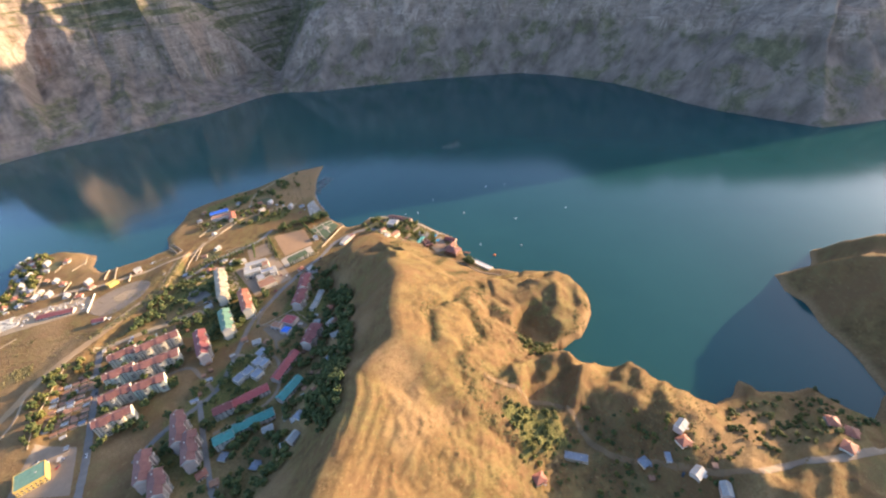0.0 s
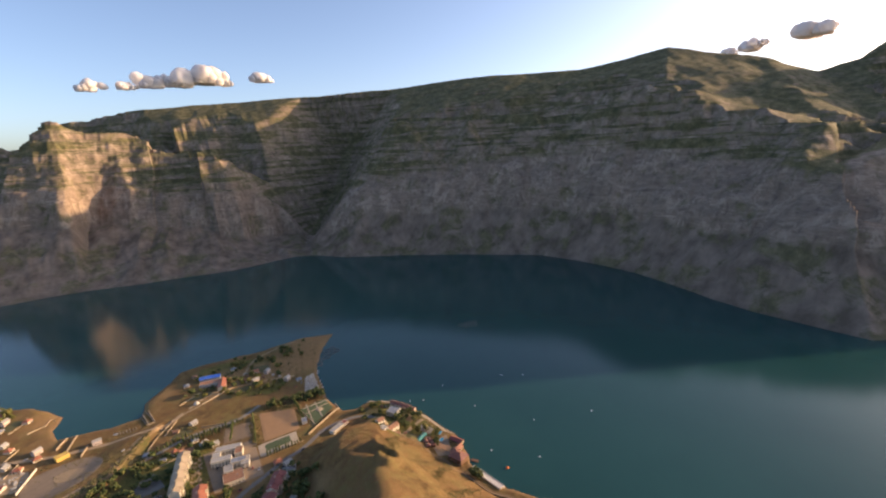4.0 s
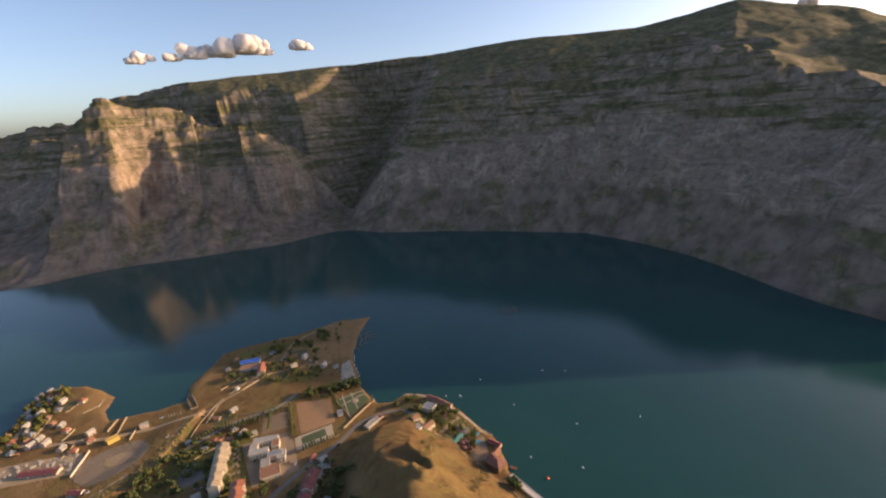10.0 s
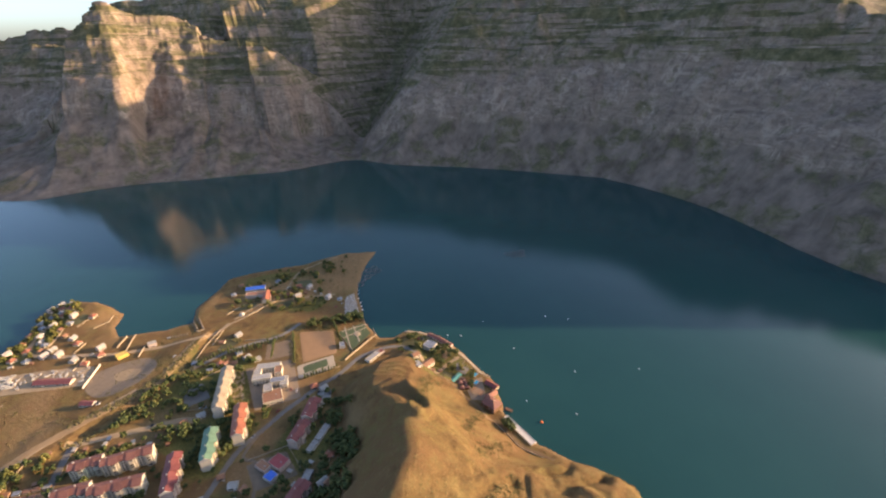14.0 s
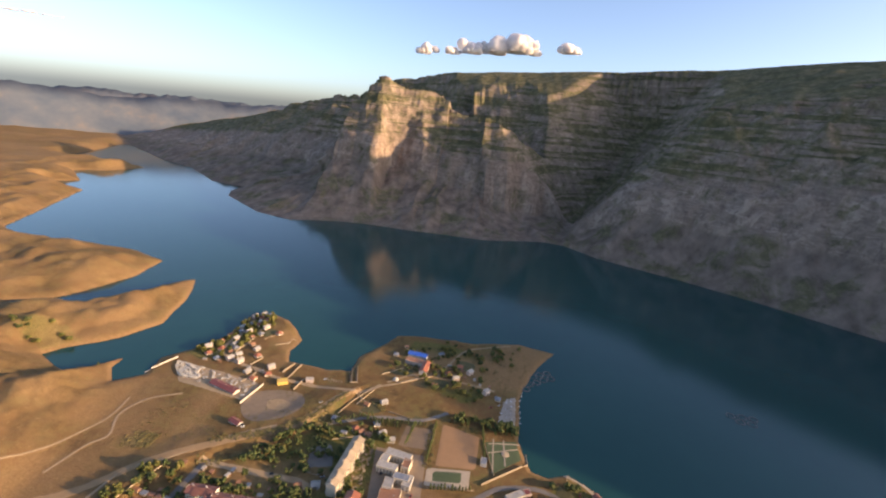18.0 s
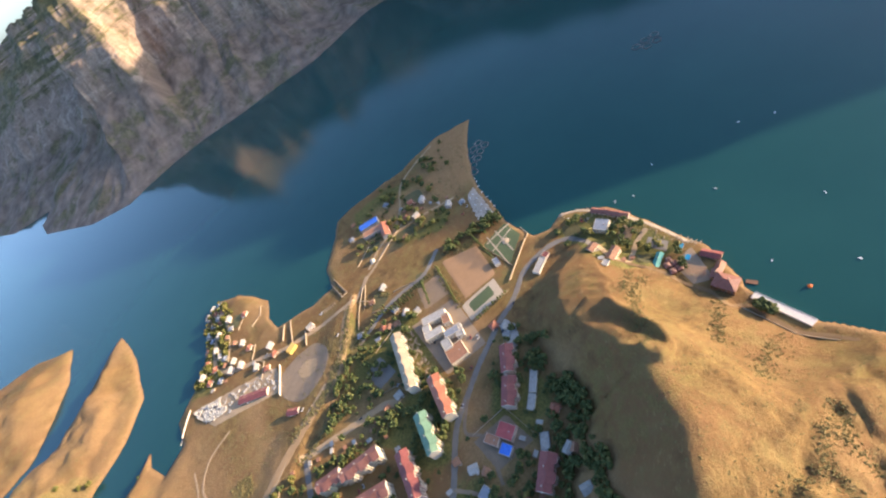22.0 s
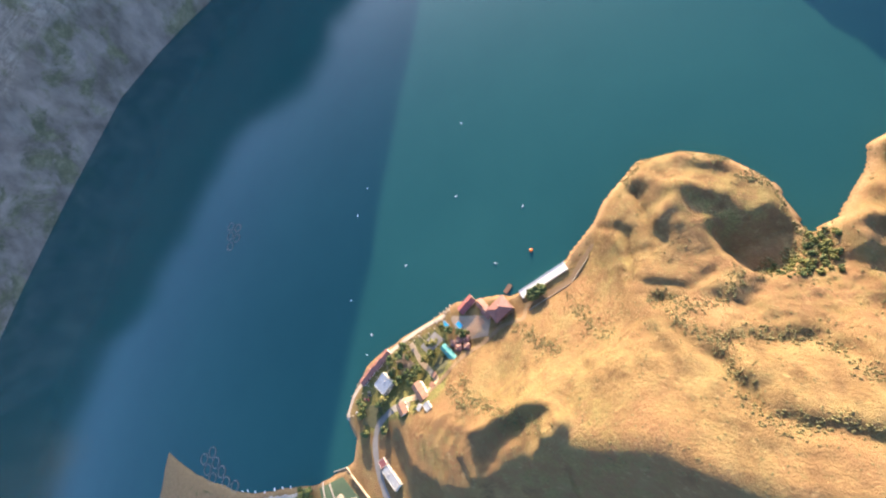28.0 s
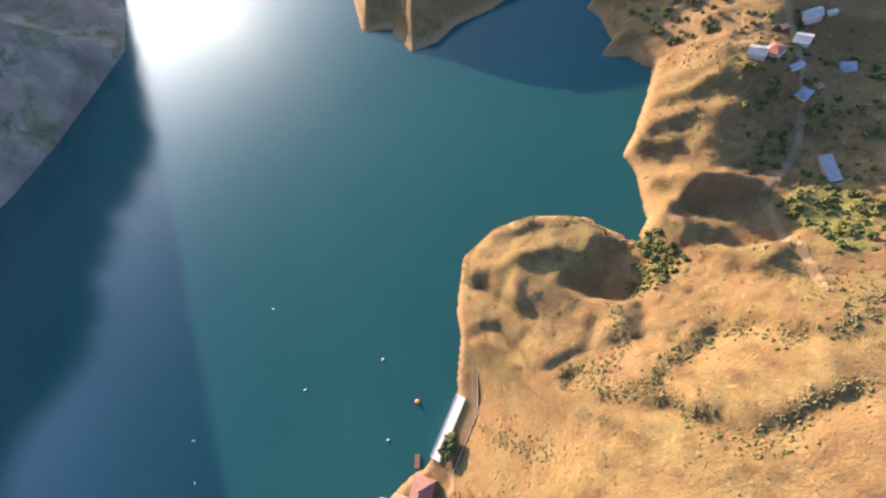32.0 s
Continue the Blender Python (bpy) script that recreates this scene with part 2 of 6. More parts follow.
CAR_PAINTS = [plain("car_paint_" + n, c, 0.3, 0.1) for n, c in (("white", (0.75, 0.75, 0.75)), ("silver", (0.4, 0.41, 0.43)), ("black", (0.03, 0.03, 0.03)), ("red", (0.3, 0.03, 0.03)))]
LEAF = leaf_material("broad_leaves", (0.03, 0.048, 0.016), (0.085, 0.105, 0.03), (0.19, 0.16, 0.05))
LEAF_PALE = leaf_material("yellowing_leaves", (0.06, 0.07, 0.018), (0.14, 0.135, 0.03), (0.24, 0.19, 0.06))
SCRUB = leaf_material("dry_scrub", (0.1, 0.092, 0.035), (0.19, 0.16, 0.06), (0.3, 0.23, 0.1))
BARK = plain("bark", (0.12, 0.085, 0.06), 0.9, 0.3, 2.0)


# ---- the land: one sheet shaped by its shores, crests and cliffs ----
def lattice(ix, iy, seed):
    h = (ix.astype(np.int64) * 374761393 + iy.astype(np.int64) * 668265263 + seed * 974634777) & 0xFFFFFFFF
    h = ((h ^ (h >> 13)) * 1274126177) & 0xFFFFFFFF
    return ((h ^ (h >> 16)) & 0xFFFF) / 65535.0


def value_noise(x, y, seed):
    ix, iy = np.floor(x), np.floor(y)
    fx, fy = x - ix, y - iy
    fx, fy = fx * fx * (3 - 2 * fx), fy * fy * (3 - 2 * fy)
    a, b = lattice(ix, iy, seed), lattice(ix + 1, iy, seed)
    c, d = lattice(ix, iy + 1, seed), lattice(ix + 1, iy + 1, seed)
    return (a + (b - a) * fx) * (1 - fy) + (c + (d - c) * fx) * fy


def fbm(x, y, size, seed, octaves=4, gain=0.5):
    """Rough ground between -1 and 1 with its largest lumps of the given size."""
    total, amp, norm = 0.0, 1.0, 0.0
    for k in range(octaves):
        total = total + amp * (2 * value_noise(x / size * 2**k + 17.3 * k, y / size * 2**k - 9.1 * k, seed + k) - 1)
        norm += amp
        amp *= gain
    return total / norm


def ridged(x, y, size, seed, octaves=4):
    total, amp, norm = 0.0, 1.0, 0.0
    for k in range(octaves):
        total = total + amp * (1 - np.abs(2 * value_noise(x / size * 2**k + 5.7 * k, y / size * 2**k + 3.3 * k, seed + k) - 1) * 2)
        norm += amp
        amp *= 0.5
    return total / norm


def step(a, b, v):
    u = np.clip((v - a) / (b - a), 0, 1)
    return u * u * (3 - 2 * u)


def along(line, x, y, closed=False):
    """Distance from a line, how far along it the nearest place lies (in corners), and the side (1: to its left)."""
    pts = np.array([p[:2] for p in line], float)
    if closed:
        pts = np.vstack([pts, pts[:1]])
    best, where, side = np.full(x.shape, 1e18), np.zeros(x.shape), np.ones(x.shape)
    for k in range(len(pts) - 1):
        (ax, ay), (bx, by) = pts[k], pts[k + 1]
        dx, dy = bx - ax, by - ay
        u = np.clip(((x - ax) * dx + (y - ay) * dy) / (dx * dx + dy * dy), 0, 1)
        q = (x - ax - u * dx) ** 2 + (y - ay - u * dy) ** 2
        nearer = q < best
        best = np.where(nearer, q, best)
        where = np.where(nearer, k + u, where)
        side = np.where(nearer, np.sign(dx * (y - ay) - dy * (x - ax)), side)
    return np.sqrt(best), where, side


def inside(line, x, y):
    pts = list(line)
    hit = np.zeros(x.shape, bool)
    for (ax, ay), (bx, by) in zip(pts, pts[1:] + pts[:1]):
        cross = (ay > y) != (by > y)
        hit ^= cross & (x < (bx - ax) * (y - ay) / ((by - ay) or 1e-9) + ax)
    return hit


WEST_SHORE = [(-2450, 3600), (-2180, 2897), (-2081, 2568), (-2060, 2373), (-1775, 2307), (-1514, 2244), (-1560, 2068), (-1679, 1988), (-1480, 1776), (-1538, 1710),
              (-1337, 1602), (-1211, 1277), (-1149, 1096), (-1043, 1027), (-850, 1019), (-737, 995), (-637, 943), (-631, 844), (-654, 771), (-686, 709), (-773, 675),
              (-786, 660), (-627, 691), (-576, 750), (-508, 846), (-471, 760), (-456, 642), (-487, 585), (-539, 548), (-557, 521)]
TOWN_SHORE = [(-495, 485), (-470, 500), (-444, 534), (-445, 508), (-422, 474), (-387, 497), (-391, 539), (-360, 571), (-334, 612), (-317, 701), (-288, 717), (-254, 696),
              (-207, 630), (-215, 593), (-208, 560), (-149, 546), (-109, 548), (-104, 590), (-77, 629), (-48, 671), (-19, 676), (53, 675), (92, 667), (173, 676),
              (231, 655), (190, 604), (162, 553), (145, 507), (135, 453), (131, 419), (135, 382), (137, 371), (156, 366), (180, 371)]
EAST_SHORE = [(198, 356), (216, 334), (221, 310), (233, 219), (214, 162), (219, 112), (236, 82), (256, 52), (271, 20), (259, -9), (238, -31), (200, -47), (160, -40),
              (162, -62), (185, -90), (200, -99), (201, -124), (206, -157), (213, -180), (231, -186), (254, -182), (251, -197), (271, -217), (290, -229), (284, -256),
              (283, -273), (326, -271), (354, -243), (378, -214), (413, -186), (419, -163), (440, -143), (484, -166), (518, -155), (582, -205), (800, -360),
              (1300, -640), (2600, -1150), (4700, -1900)]
NEAR_LAND = WEST_SHORE + TOWN_SHORE + EAST_SHORE + [(4700, -9600), (-9600, -9600), (-9600, 9600), (-3600, 9600)]
# the far bank from west to east: foot of the slope, then height and reach of scree, wall and rim
FAR_BANK = [(-3300, 4300, 15, 100, 40, 250, 95, 700), (-2400, 3330, 30, 120, 100, 300, 215, 800), (-1651, 2597, 60, 150, 170, 350, 330, 750),
            (-1353, 2375, 80, 200, 200, 360, 352, 720), (-1064, 2030, 110, 260, 235, 380, 385, 600), (-887, 1964, 110, 260, 235, 400, 400, 600),
            (-900, 1862, 75, 200, 200, 380, 390, 600), (-859, 1745, 100, 300, 250, 440, 420, 640), (-648, 1514, 150, 370, 250, 430, 394, 640),
            (-508, 1440, 175, 370, 270, 430, 402, 660), (-420, 1466, 180, 330, 285, 385, 424, 620), (-350, 1478, 174, 310, 290, 362, 500, 620)]
FAR_BANK += [(-312, 1480, 168, 300, 292, 350, 540, 620), (-231, 1476, 158, 310, 284, 365, 500, 610), (-94, 1440, 138, 340, 256, 390, 444, 600),
             (39, 1424, 120, 340, 240, 395, 406, 570), (100, 1412, 110, 335, 242, 385, 414, 550), (170, 1402, 95, 320, 245, 370, 418, 540),
             (245, 1416, 80, 300, 250, 345, 426, 520), (284, 1428, 70, 280, 246, 330, 404, 490), (330, 1440, 60, 255, 238, 310, 376, 450), (390, 1446, 42, 210, 226, 280, 336, 370)]
FAR_BANK += [(450, 1420, 60, 120, 220, 230, 300, 330), (525, 1300, 115, 120, 245, 250, 380, 380), (716, 1150, 132, 135, 275, 270, 450, 420), (862, 1010, 138, 140, 290, 280, 480, 450),
             (1032, 818, 136, 135, 320, 280, 505, 450), (1058, 690, 130, 135, 330, 280, 548, 440), (1064, 600, 125, 135, 310, 280, 516, 440), (1060, 485, 125, 145, 290, 290, 440, 440),
             (1042, 410, 120, 150, 285, 295, 396, 440)]
FAR_BANK += [(1015, 318, 115, 150, 280, 285, 390, 430), (990, 245, 112, 140, 270, 270, 390, 410), (972, 155, 120, 140, 260, 265, 390, 430),
             (970, 40, 128, 140, 250, 265, 390, 450), (970, -30, 128, 140, 240, 270, 390, 470), (1030, -75, 125, 165, 240, 310, 390, 520),
             (1200, -190, 110, 170, 240, 320, 390, 520), (1500, -295, 100, 170, 240, 320, 390, 520), (2200, -560, 80, 160, 200, 320, 330, 520),
             (4700, -1150, 60, 140, 200, 300, 260, 500)]
# unseen peaks at x 2620 to 2860 are added to shade the western lake
SKYLINE = [(-2400, 3900, 190), (-1269, 3344, 352), (-864, 3127, 435), (-500, 3000, 540), (-195, 2826, 628), (341, 2706, 675), (908, 2413, 700), (1268, 2138, 716),
           (1600, 1721, 735), (1893, 1341, 720), (2111, 1012, 782), (2258, 692, 687), (2369, 540, 606), (2500, 420, 650), (2620, 230, 830), (2740, 60, 825), (2860, -80, 810), (3000, -250, 450), (3250, -300, 330)]
# the dry ridge between town and open lake: place, height, half-width of its top
CREST = [(150, 298, 14, 8), (128, 275, 29, 18), (108, 248, 38, 20), (98, 208, 47, 10), (96, 178, 58, 4), (95, 154, 67, 3), (81, 126, 78, 3), (71, 98, 82, 3),
         (55, 82, 84, 3), (36, 56, 84, 3), (16, 22, 84, 3), (-30, 12, 82, 3), (-40, -10, 82, 4), (-66, -32, 82, 4), (-97, -58, 82, 5), (-190, -150, 80, 5), (-420, -420, 75, 5)]


# spurs (rise above the slope) and cut gullies (fall), with their half-width
SPURS = [([(158, -58), (148, -80), (130, -95), (103, -111)], 9, 7), ([(197, -98), (189, -124), (165, -133), (143, -141)], 7, 9), ([(160, -62), (120, -50), (92, -50)], 6, 8),
         ([(111, 36), (104, 23), (100, 4), (83, -8), (52, -17)], -4, 5), ([(154, 63), (131, 66), (105, 51), (72, 45), (63, 36), (47, 10)], -4, 5), ([(139, 1), (125, 23), (144, 37), (151, 61)], -3.5, 5),
         ([(240, 38), (222, 39), (200, 44)], -5, 4.5), ([(232, 73), (212, 58), (188, 66), (173, 73)], -5, 4), ([(228, 95), (200, 96), (165, 104)], -4, 5),
         ([(191, 160), (170, 151), (150, 138)], -4, 4), ([(165, 222), (143, 203), (134, 199)], -3, 3.5), ([(153, 229), (135, 211)], -3, 3.5), ([(152, 166), (135, 160)], -4, 4), ([(176, 142), (150, 130), (128, 126)], -3.5, 4)]
SPURS += [([(104, 148), (116, 158), (122, 174), (121, 196), (117, 222)], 6.5, 5), ([(110, 186), (106, 206), (98, 222)], -5, 7), ([(97, 162), (88, 178)], 7, 5),
          ([(251, 30), (232, 20), (222, 4), (206, -10)], 5, 7), ([(200, 45), (214, 20), (222, 4)], 4, 6), ([(167, 65), (152, 42), (157, 24)], -3.5, 4), ([(248, -6), (226, -30), (206, -40)], 4, 6),
          ([(200, 170), (178, 168), (160, 176)], -3, 3.5), ([(183, 200), (160, 190)], -3, 3.5), ([(215, 100), (196, 104), (178, 116)], -3, 3.5),
          ([(188, -70), (170, -78), (150, -66)], 5, 4), ([(205, -112), (186, -108), (168, -112)], 5, 4.5), ([(203, -140), (180, -146), (160, -158)], 4, 5)]
BANK = [(-92, 485), (-108, 456), (-125, 427), (-148, 398), (-179, 378), (-220, 358), (-236, 342), (-267, 308), (-282, 251), (-300, 180)]
# hollows: place, turn, half-axes, floor, and how steeply the floor climbs to the east
BOWLS = [(171, -14, 0.3, 32, 25, 8.0, 0.62), (111, -73, 0.5, 31, 19, 17.0, 0.25)]


def crest_height(line, x, y, west, east):
    dist, where, side = along(line, x, y)
    top = np.interp(where, range(len(line)), [p[2] for p in line])
    broad = np.interp(where, range(len(line)), [p[3] for p in line])
    slope = np.where(side > 0, east, west)
    off = np.maximum(dist - broad, 0)
    return top - slope * (np.sqrt(off**2 + 9) - 3) - 0.12 * np.minimum(dist, broad), dist, side


def blend_max(a, b, k):
    h = np.clip(0.5 + 0.5 * (a - b) / k, 0, 1)
    return b + (a - b) * h + k * h * (1 - h)


def near_height(x, y):
    wx, wy = x + 5 * fbm(x, y, 40, 3), y + 5 * fbm(x, y, 40, 8)
    d, _, _ = along(NEAR_LAND, wx, wy, True)
    d = np.where(inside(NEAR_LAND, wx, wy), d, -d)
    land = np.maximum(d, 0)
    head = step(145, 95, y) * step(90, 150, x) * step(380, 300, x)
    west = step(-370, -470, x)
    flat = 2.6 * (1 - np.exp(-land / 5)) + 1.5 * step(10, 120, land) + 0.5 * fbm(x, y, 30, 25)
    bluff = 19 * (1 - np.exp(-land / 9)) + 14 * step(10, 90, land) + 3.5 * fbm(x, y, 45, 21)
    dune = 7 * (1 - np.exp(-land / 6)) + (8 + 26 * (0.5 + 0.5 * ridged(x, y, 190, 31, 4))) * step(0, 70, land) + 0.035 * np.minimum(land, 4500)
    cape = 8 * step(60, 10, np.hypot(x + 255, y - 655)) * step(0, 14, land)
    h = flat + (bluff - flat) * head
    dune = dune - (13.0 * ridged(x, y, 95, 33, 5) + 2.5 * ridged(x + 0.4 * y, y, 26, 37, 3)) * step(4, 40, land) * step(-1900, -1500, x)
    h = h + (dune - h) * west + cape
    crest, dist, side = crest_height(CREST, x + 4 * fbm(x, y, 35, 40), y + 4 * fbm(x, y, 35, 44), 0.86, 0.5)
    crest = crest + step(6, 40, dist) * np.where(side > 0, 3.4, 1.5) * ridged(x, y, 60, 51, 4)
    h = np.where(land > 0, blend_max(crest, h, 9.0), h)
    knob = np.hypot(x - 100, y - 158)
    h = h + 7 * step(13, 3, knob)
    # spurs, rills and terraces down to the lake, and two hollows
    south = step(10, -50, y) * step(40, 110, x) * step(330, 280, x)
    h = h + south * step(0, 15, land) * (8 * ridged(0.3 * x + 0.12 * y, y - 0.2 * x, 34, 61, 4) - 2)
    gullies = step(20, 60, dist) * (side > 0) * step(4, 30, land) * step(330, 280, x)
    h = h + gullies * (2.6 * ridged(x + 0.3 * y, 0.5 * y, 70, 65, 5) + 0.6 - 2.6 * ridged(x, y, 30, 67, 4) - 0.8 * ridged(x + 0.5 * y, y, 11, 63, 3))
    # rills run straight down from the crest
    _, spot, _ = along(CREST, x, y)
    run = np.interp(spot, range(len(CREST)), np.concatenate([[0], np.cumsum([math.dist(a[:2], b[:2]) for a, b in zip(CREST, CREST[1:])])])) + 16 * fbm(x, y, 50, 52)
    h = h + step(14, 50, dist) * (side > 0) * step(2, 16, land) * step(-60, 0, y) * step(330, 280, x) * (1.7 * ridged(run, 0.3 * dist, 30, 53, 4) + 0.9 * ridged(run, 0.3 * dist, 12, 57, 3)) * (0.4 + step(-0.2, 0.4, fbm(x, y, 70, 58)))
    h = h + step(6, 30, dist) * (side > 0) * step(3, 14, land) * step(330, 280, x) * step(-260, -220, y) * 0.7 * ridged(x + 0.6 * y, 0.6 * y - 0.3 * x, 15, 71, 2) * step(-0.3, 0.2, fbm(x, y, 45, 72))
    for line, rise, wide in SPURS:
        off = along(line, x + 3 * fbm(x, y, 14, 68), y + 3 * fbm(x, y, 14, 69))[0]
        h = h + rise * np.exp(-((off / wide) ** 2)) * step(1, 12, land)
    for bx, by, turn, rx, ry, floor, climb in BOWLS:
        u, v = (x - bx) * math.cos(turn) + (y - by) * math.sin(turn), (y - by) * math.cos(turn) - (x - bx) * math.sin(turn)
        rim = np.hypot(u / rx, v / ry) + 0.3 * fbm(x, y, 18, 64)
        h = h + (np.minimum(h, floor + climb * np.maximum(x - bx + 4, 0) + 1.2 * fbm(x, y, 10, 66)) - h) * step(1.15, 0.75, rim) * step(0, 6, land)
    # old field terraces: narrow banks that follow the slope
    steps = 3.3
    tread = h + 1.6 * fbm(x, y, 40, 77)
    terraced = h - tread + np.floor(tread / steps) * steps + steps * step(0.72, 0.98, (tread / steps) % 1.0)
    south_fields = step(70, 20, y) * step(-140, -60, x) * step(6, 10, h) * step(-0.5, -0.25, fbm(x, y, 75, 76)) * step(150, 120, x)
    north_fields = 0.8 * step(215, 240, y) * step(300, 280, y) * step(70, 90, x) * step(150, 135, x)
    h = np.where(land > 8, h + (terraced - h) * np.maximum(south_fields, north_fields), h)
    # level strip for quay and resort along the east shore
    level = np.interp(y, [60, 100, 168, 196, 330, 372], [4, 15, 17, 40, 44, 20])
    h = h + (np.minimum(h, 2.6 + 0.55 * np.maximum(land - level, 0)) - h) * step(60, 90, y) * step(390, 360, y) * step(120, 150, x)
    # dry terrace above the town, with a bank down to the lanes
    bank, _, off = along(BANK, x + 2 * fbm(x, y, 12, 79), y + 2 * fbm(x, y, 12, 80))
    h = h + 4.5 * step(-5, 4, bank * -off) * step(60, 22, bank) * step(0, 25, land) * step(-370, -320, x) * step(520, 480, y) * step(190, 240, y)
    hill = 1.0 * np.minimum(land, 45) + 0.45 * np.clip(land - 45, 0, 190) + 7 * ridged(x, y, 60, 73, 4) * step(4, 30, land)
    h = h + np.maximum(hill - h, 0) * step(340, 385, x) * step(-120, -150, y)
    h = np.where(d > 0, h, np.maximum(-30, d * 0.5))
    return h, d


FAR_LAND = [(a[0], a[1]) for a in FAR_BANK] + [(6500, 6500), (-3300, 6500)]
CAPE_SPINE = [(1180, 150, 200, 8), (1300, 120, 295, 12), (1700, 30, 405, 20), (2100, -60, 475, 30)]
GORGE = [(425, 1450), (480, 1580), (590, 1790), (800, 2000), (1000, 2250)]


def far_height(x, y):
    wx = x + 34 * fbm(x, y, 230, 81) + 10 * fbm(x, y, 60, 84)
    wy = y + 34 * fbm(x, y, 230, 85) + 10 * fbm(x, y, 60, 88)
    soft = step(0, 120, along(FAR_BANK, x, y)[0])
    wx, wy = x + (wx - x) * soft, y + (wy - y) * soft
    d, where, _ = along(FAR_BANK, wx, wy)
    d = np.where(inside(FAR_LAND, wx, wy), d, -d)
    land = np.maximum(d, 0)
    n = range(len(FAR_BANK))
    v = [np.interp(where, n, [a[k] for a in FAR_BANK]) for k in range(2, 8)]
    scree, wall, rim = (v[0], v[1]), (v[2], v[3]), (v[4], v[5])
    # gullies and buttresses shift the profile in and out
    calm = 1 - 0.55 * step(620, 420, x) * step(-900, -600, x)
    e = land * (1 + 0.16 * calm * ridged(x, y, 170, 91, 5) * step(20, 160, land)) + 16 * calm * fbm(x, y, 55, 93) * step(60, 160, land)
    # two buttresses with sharp western edges turn their faces east
    nx = x + 9 * fbm(x, y, 60, 97, 3) + 38 * step(360, 600, land)
    broad = 32 + 215 * step(330, 600, land)
    noses = np.where(nx < -258, np.interp(nx, [-800, -560, -276, -258], [-85, -70, 52, 56]), 56 - 124 * np.clip((nx + 258) / broad, 0, 1))
    noses = np.where(nx > -258 + broad, np.interp((nx + 258 - broad) / (500 - broad), [0, 1, 1.04, 1.4, 1.7], [-68, 60, 62, -60, 0]), noses)
    e = e + noses * step(100, 280, land) * (1 - 0.45 * step(430, 600, land))

    def part_of(lo, hi, u, power):
        w = np.clip((u - lo[1]) / np.maximum(hi[1] - lo[1], 1), 0, 1)
        return (hi[0] - lo[0]) * w**power

    shore = np.interp(where, n, np.concatenate([[0], np.cumsum([math.dist(a[:2], b[:2]) for a, b in zip(FAR_BANK, FAR_BANK[1:])])])) + 30 * fbm(x, y, 120, 96)
    zero = (0 * land, 0 * land)
    h = part_of(zero, scree, e, 1.2) + part_of(scree, wall, e, 0.75) + part_of(wall, rim, e, 0.9)
    h = h + step(8, 60, land) * step(1.2, 0.7, e / np.maximum(scree[1], 1)) * (7 * ridged(x, y, 85, 95, 4) + 17 * ridged(shore, 0.22 * land, 105, 94, 4) - 6)
    # ledges: uneven beds, some strong and some worn away
    bed = h + 20 * fbm(x, y, 240, 99, 3) + 5 * fbm(x, y, 45, 98, 2)
    for rise, share, seed in ((41.0, 0.62, 5), (15.0, 0.4, 6)):
        u = (bed / rise) % 1.0
        ledged = rise * (0.3 * u + 0.7 * step(0.45, 0.72, u)) - rise * u
        strong = (share - 0.3 * step(500, 750, x)) * np.maximum(step(-0.35, 0.4, fbm(x, y, 150, 140 + seed, 3)), 0.8 * step(560, 460, x) * step(-800, -600, x))
        h = h + ledged * strong * step(-10, 40, h - scree[0]) * step(60, -20, h - rim[0])
    h = h - (0.16 + 0.42 * step(660, 420, x) * step(-900, -600, x)) * np.maximum(e - rim[1], 0)
    back, reach, _ = crest_height([(*p, 40) for p in SKYLINE], wx, wy, 0.42, 0.36)
    back = back + 26 * ridged(x, y, 420, 131, 5) * step(30, 400, reach) + 5 * fbm(x, y, 130, 135)
    gap = step(560, 380, x) * step(-700, -450, x)
    back = np.minimum(back, (0.72 - 0.3 * gap) * rim[0] + (e - rim[1]) - 120 * gap)
    h = np.where(land > 60, blend_max(h, np.maximum(back, -40), 30.0), h)
    spine, off, _ = crest_height(CAPE_SPINE, x + 20 * fbm(x, y, 90, 137), y + 20 * fbm(x, y, 90, 138), 0.95, 0.95)
    h = np.where(land > 60, blend_max(h, np.maximum(spine + 10 * ridged(x, y, 120, 139, 4) * step(20, 120, off), -40), 25.0), h)
    cap = 285 + 0.25 * (x - 1290)
    h = h + (np.minimum(h, cap) - h) * step(1080, 1180, x) * step(1620, 1500, x) * step(0, 50, y) * step(212, 165, y)
    cut, gone, _ = along(GORGE, x, y)
    ravine = np.interp(gone, range(5), [1, 14, 40, 190, 420]) + 1.15 * np.maximum(cut - np.interp(gone, range(5), [22, 14, 12, 20, 30]) + 10 * fbm(x, y, 50, 158), 0)
    h = np.where(gone < 3.99, np.minimum(h, ravine), h)
    h = np.where(d > 0, h, np.maximum(-30, d * 0.5))
    zone = 0.5 * step(-12, 12, e - scree[1] + 14 * fbm(x, y, 50, 151)) + 0.5 * step(-10, 25, e - wall[1] + 12 * fbm(x, y, 60, 155))
    return h, d, zone


def spaced(*runs):
    return np.concatenate([np.arange(a, b, s) for a, b, s in runs])


GX = spaced((-5000, -1800, 60), (-1800, -640, 12), (-640, -480, 6), (-480, -60, 3.5), (-60, 300, 2.5), (300, 460, 4), (460, 1500, 8), (1500, 2500, 16), (2500, 4701, 60))
GY = spaced((-4700, -400, 120), (-400, -280, 10), (-280, 320, 2.5), (320, 720, 3.5), (720, 1280, 9), (1280, 1680, 7), (1680, 1980, 3.5), (1980, 2150, 8), (2150, 2900, 25), (2900, 5001, 60))
MX, MY = np.meshgrid(GX, GY, indexing="ij")
HN, DN = near_height(MX, MY)
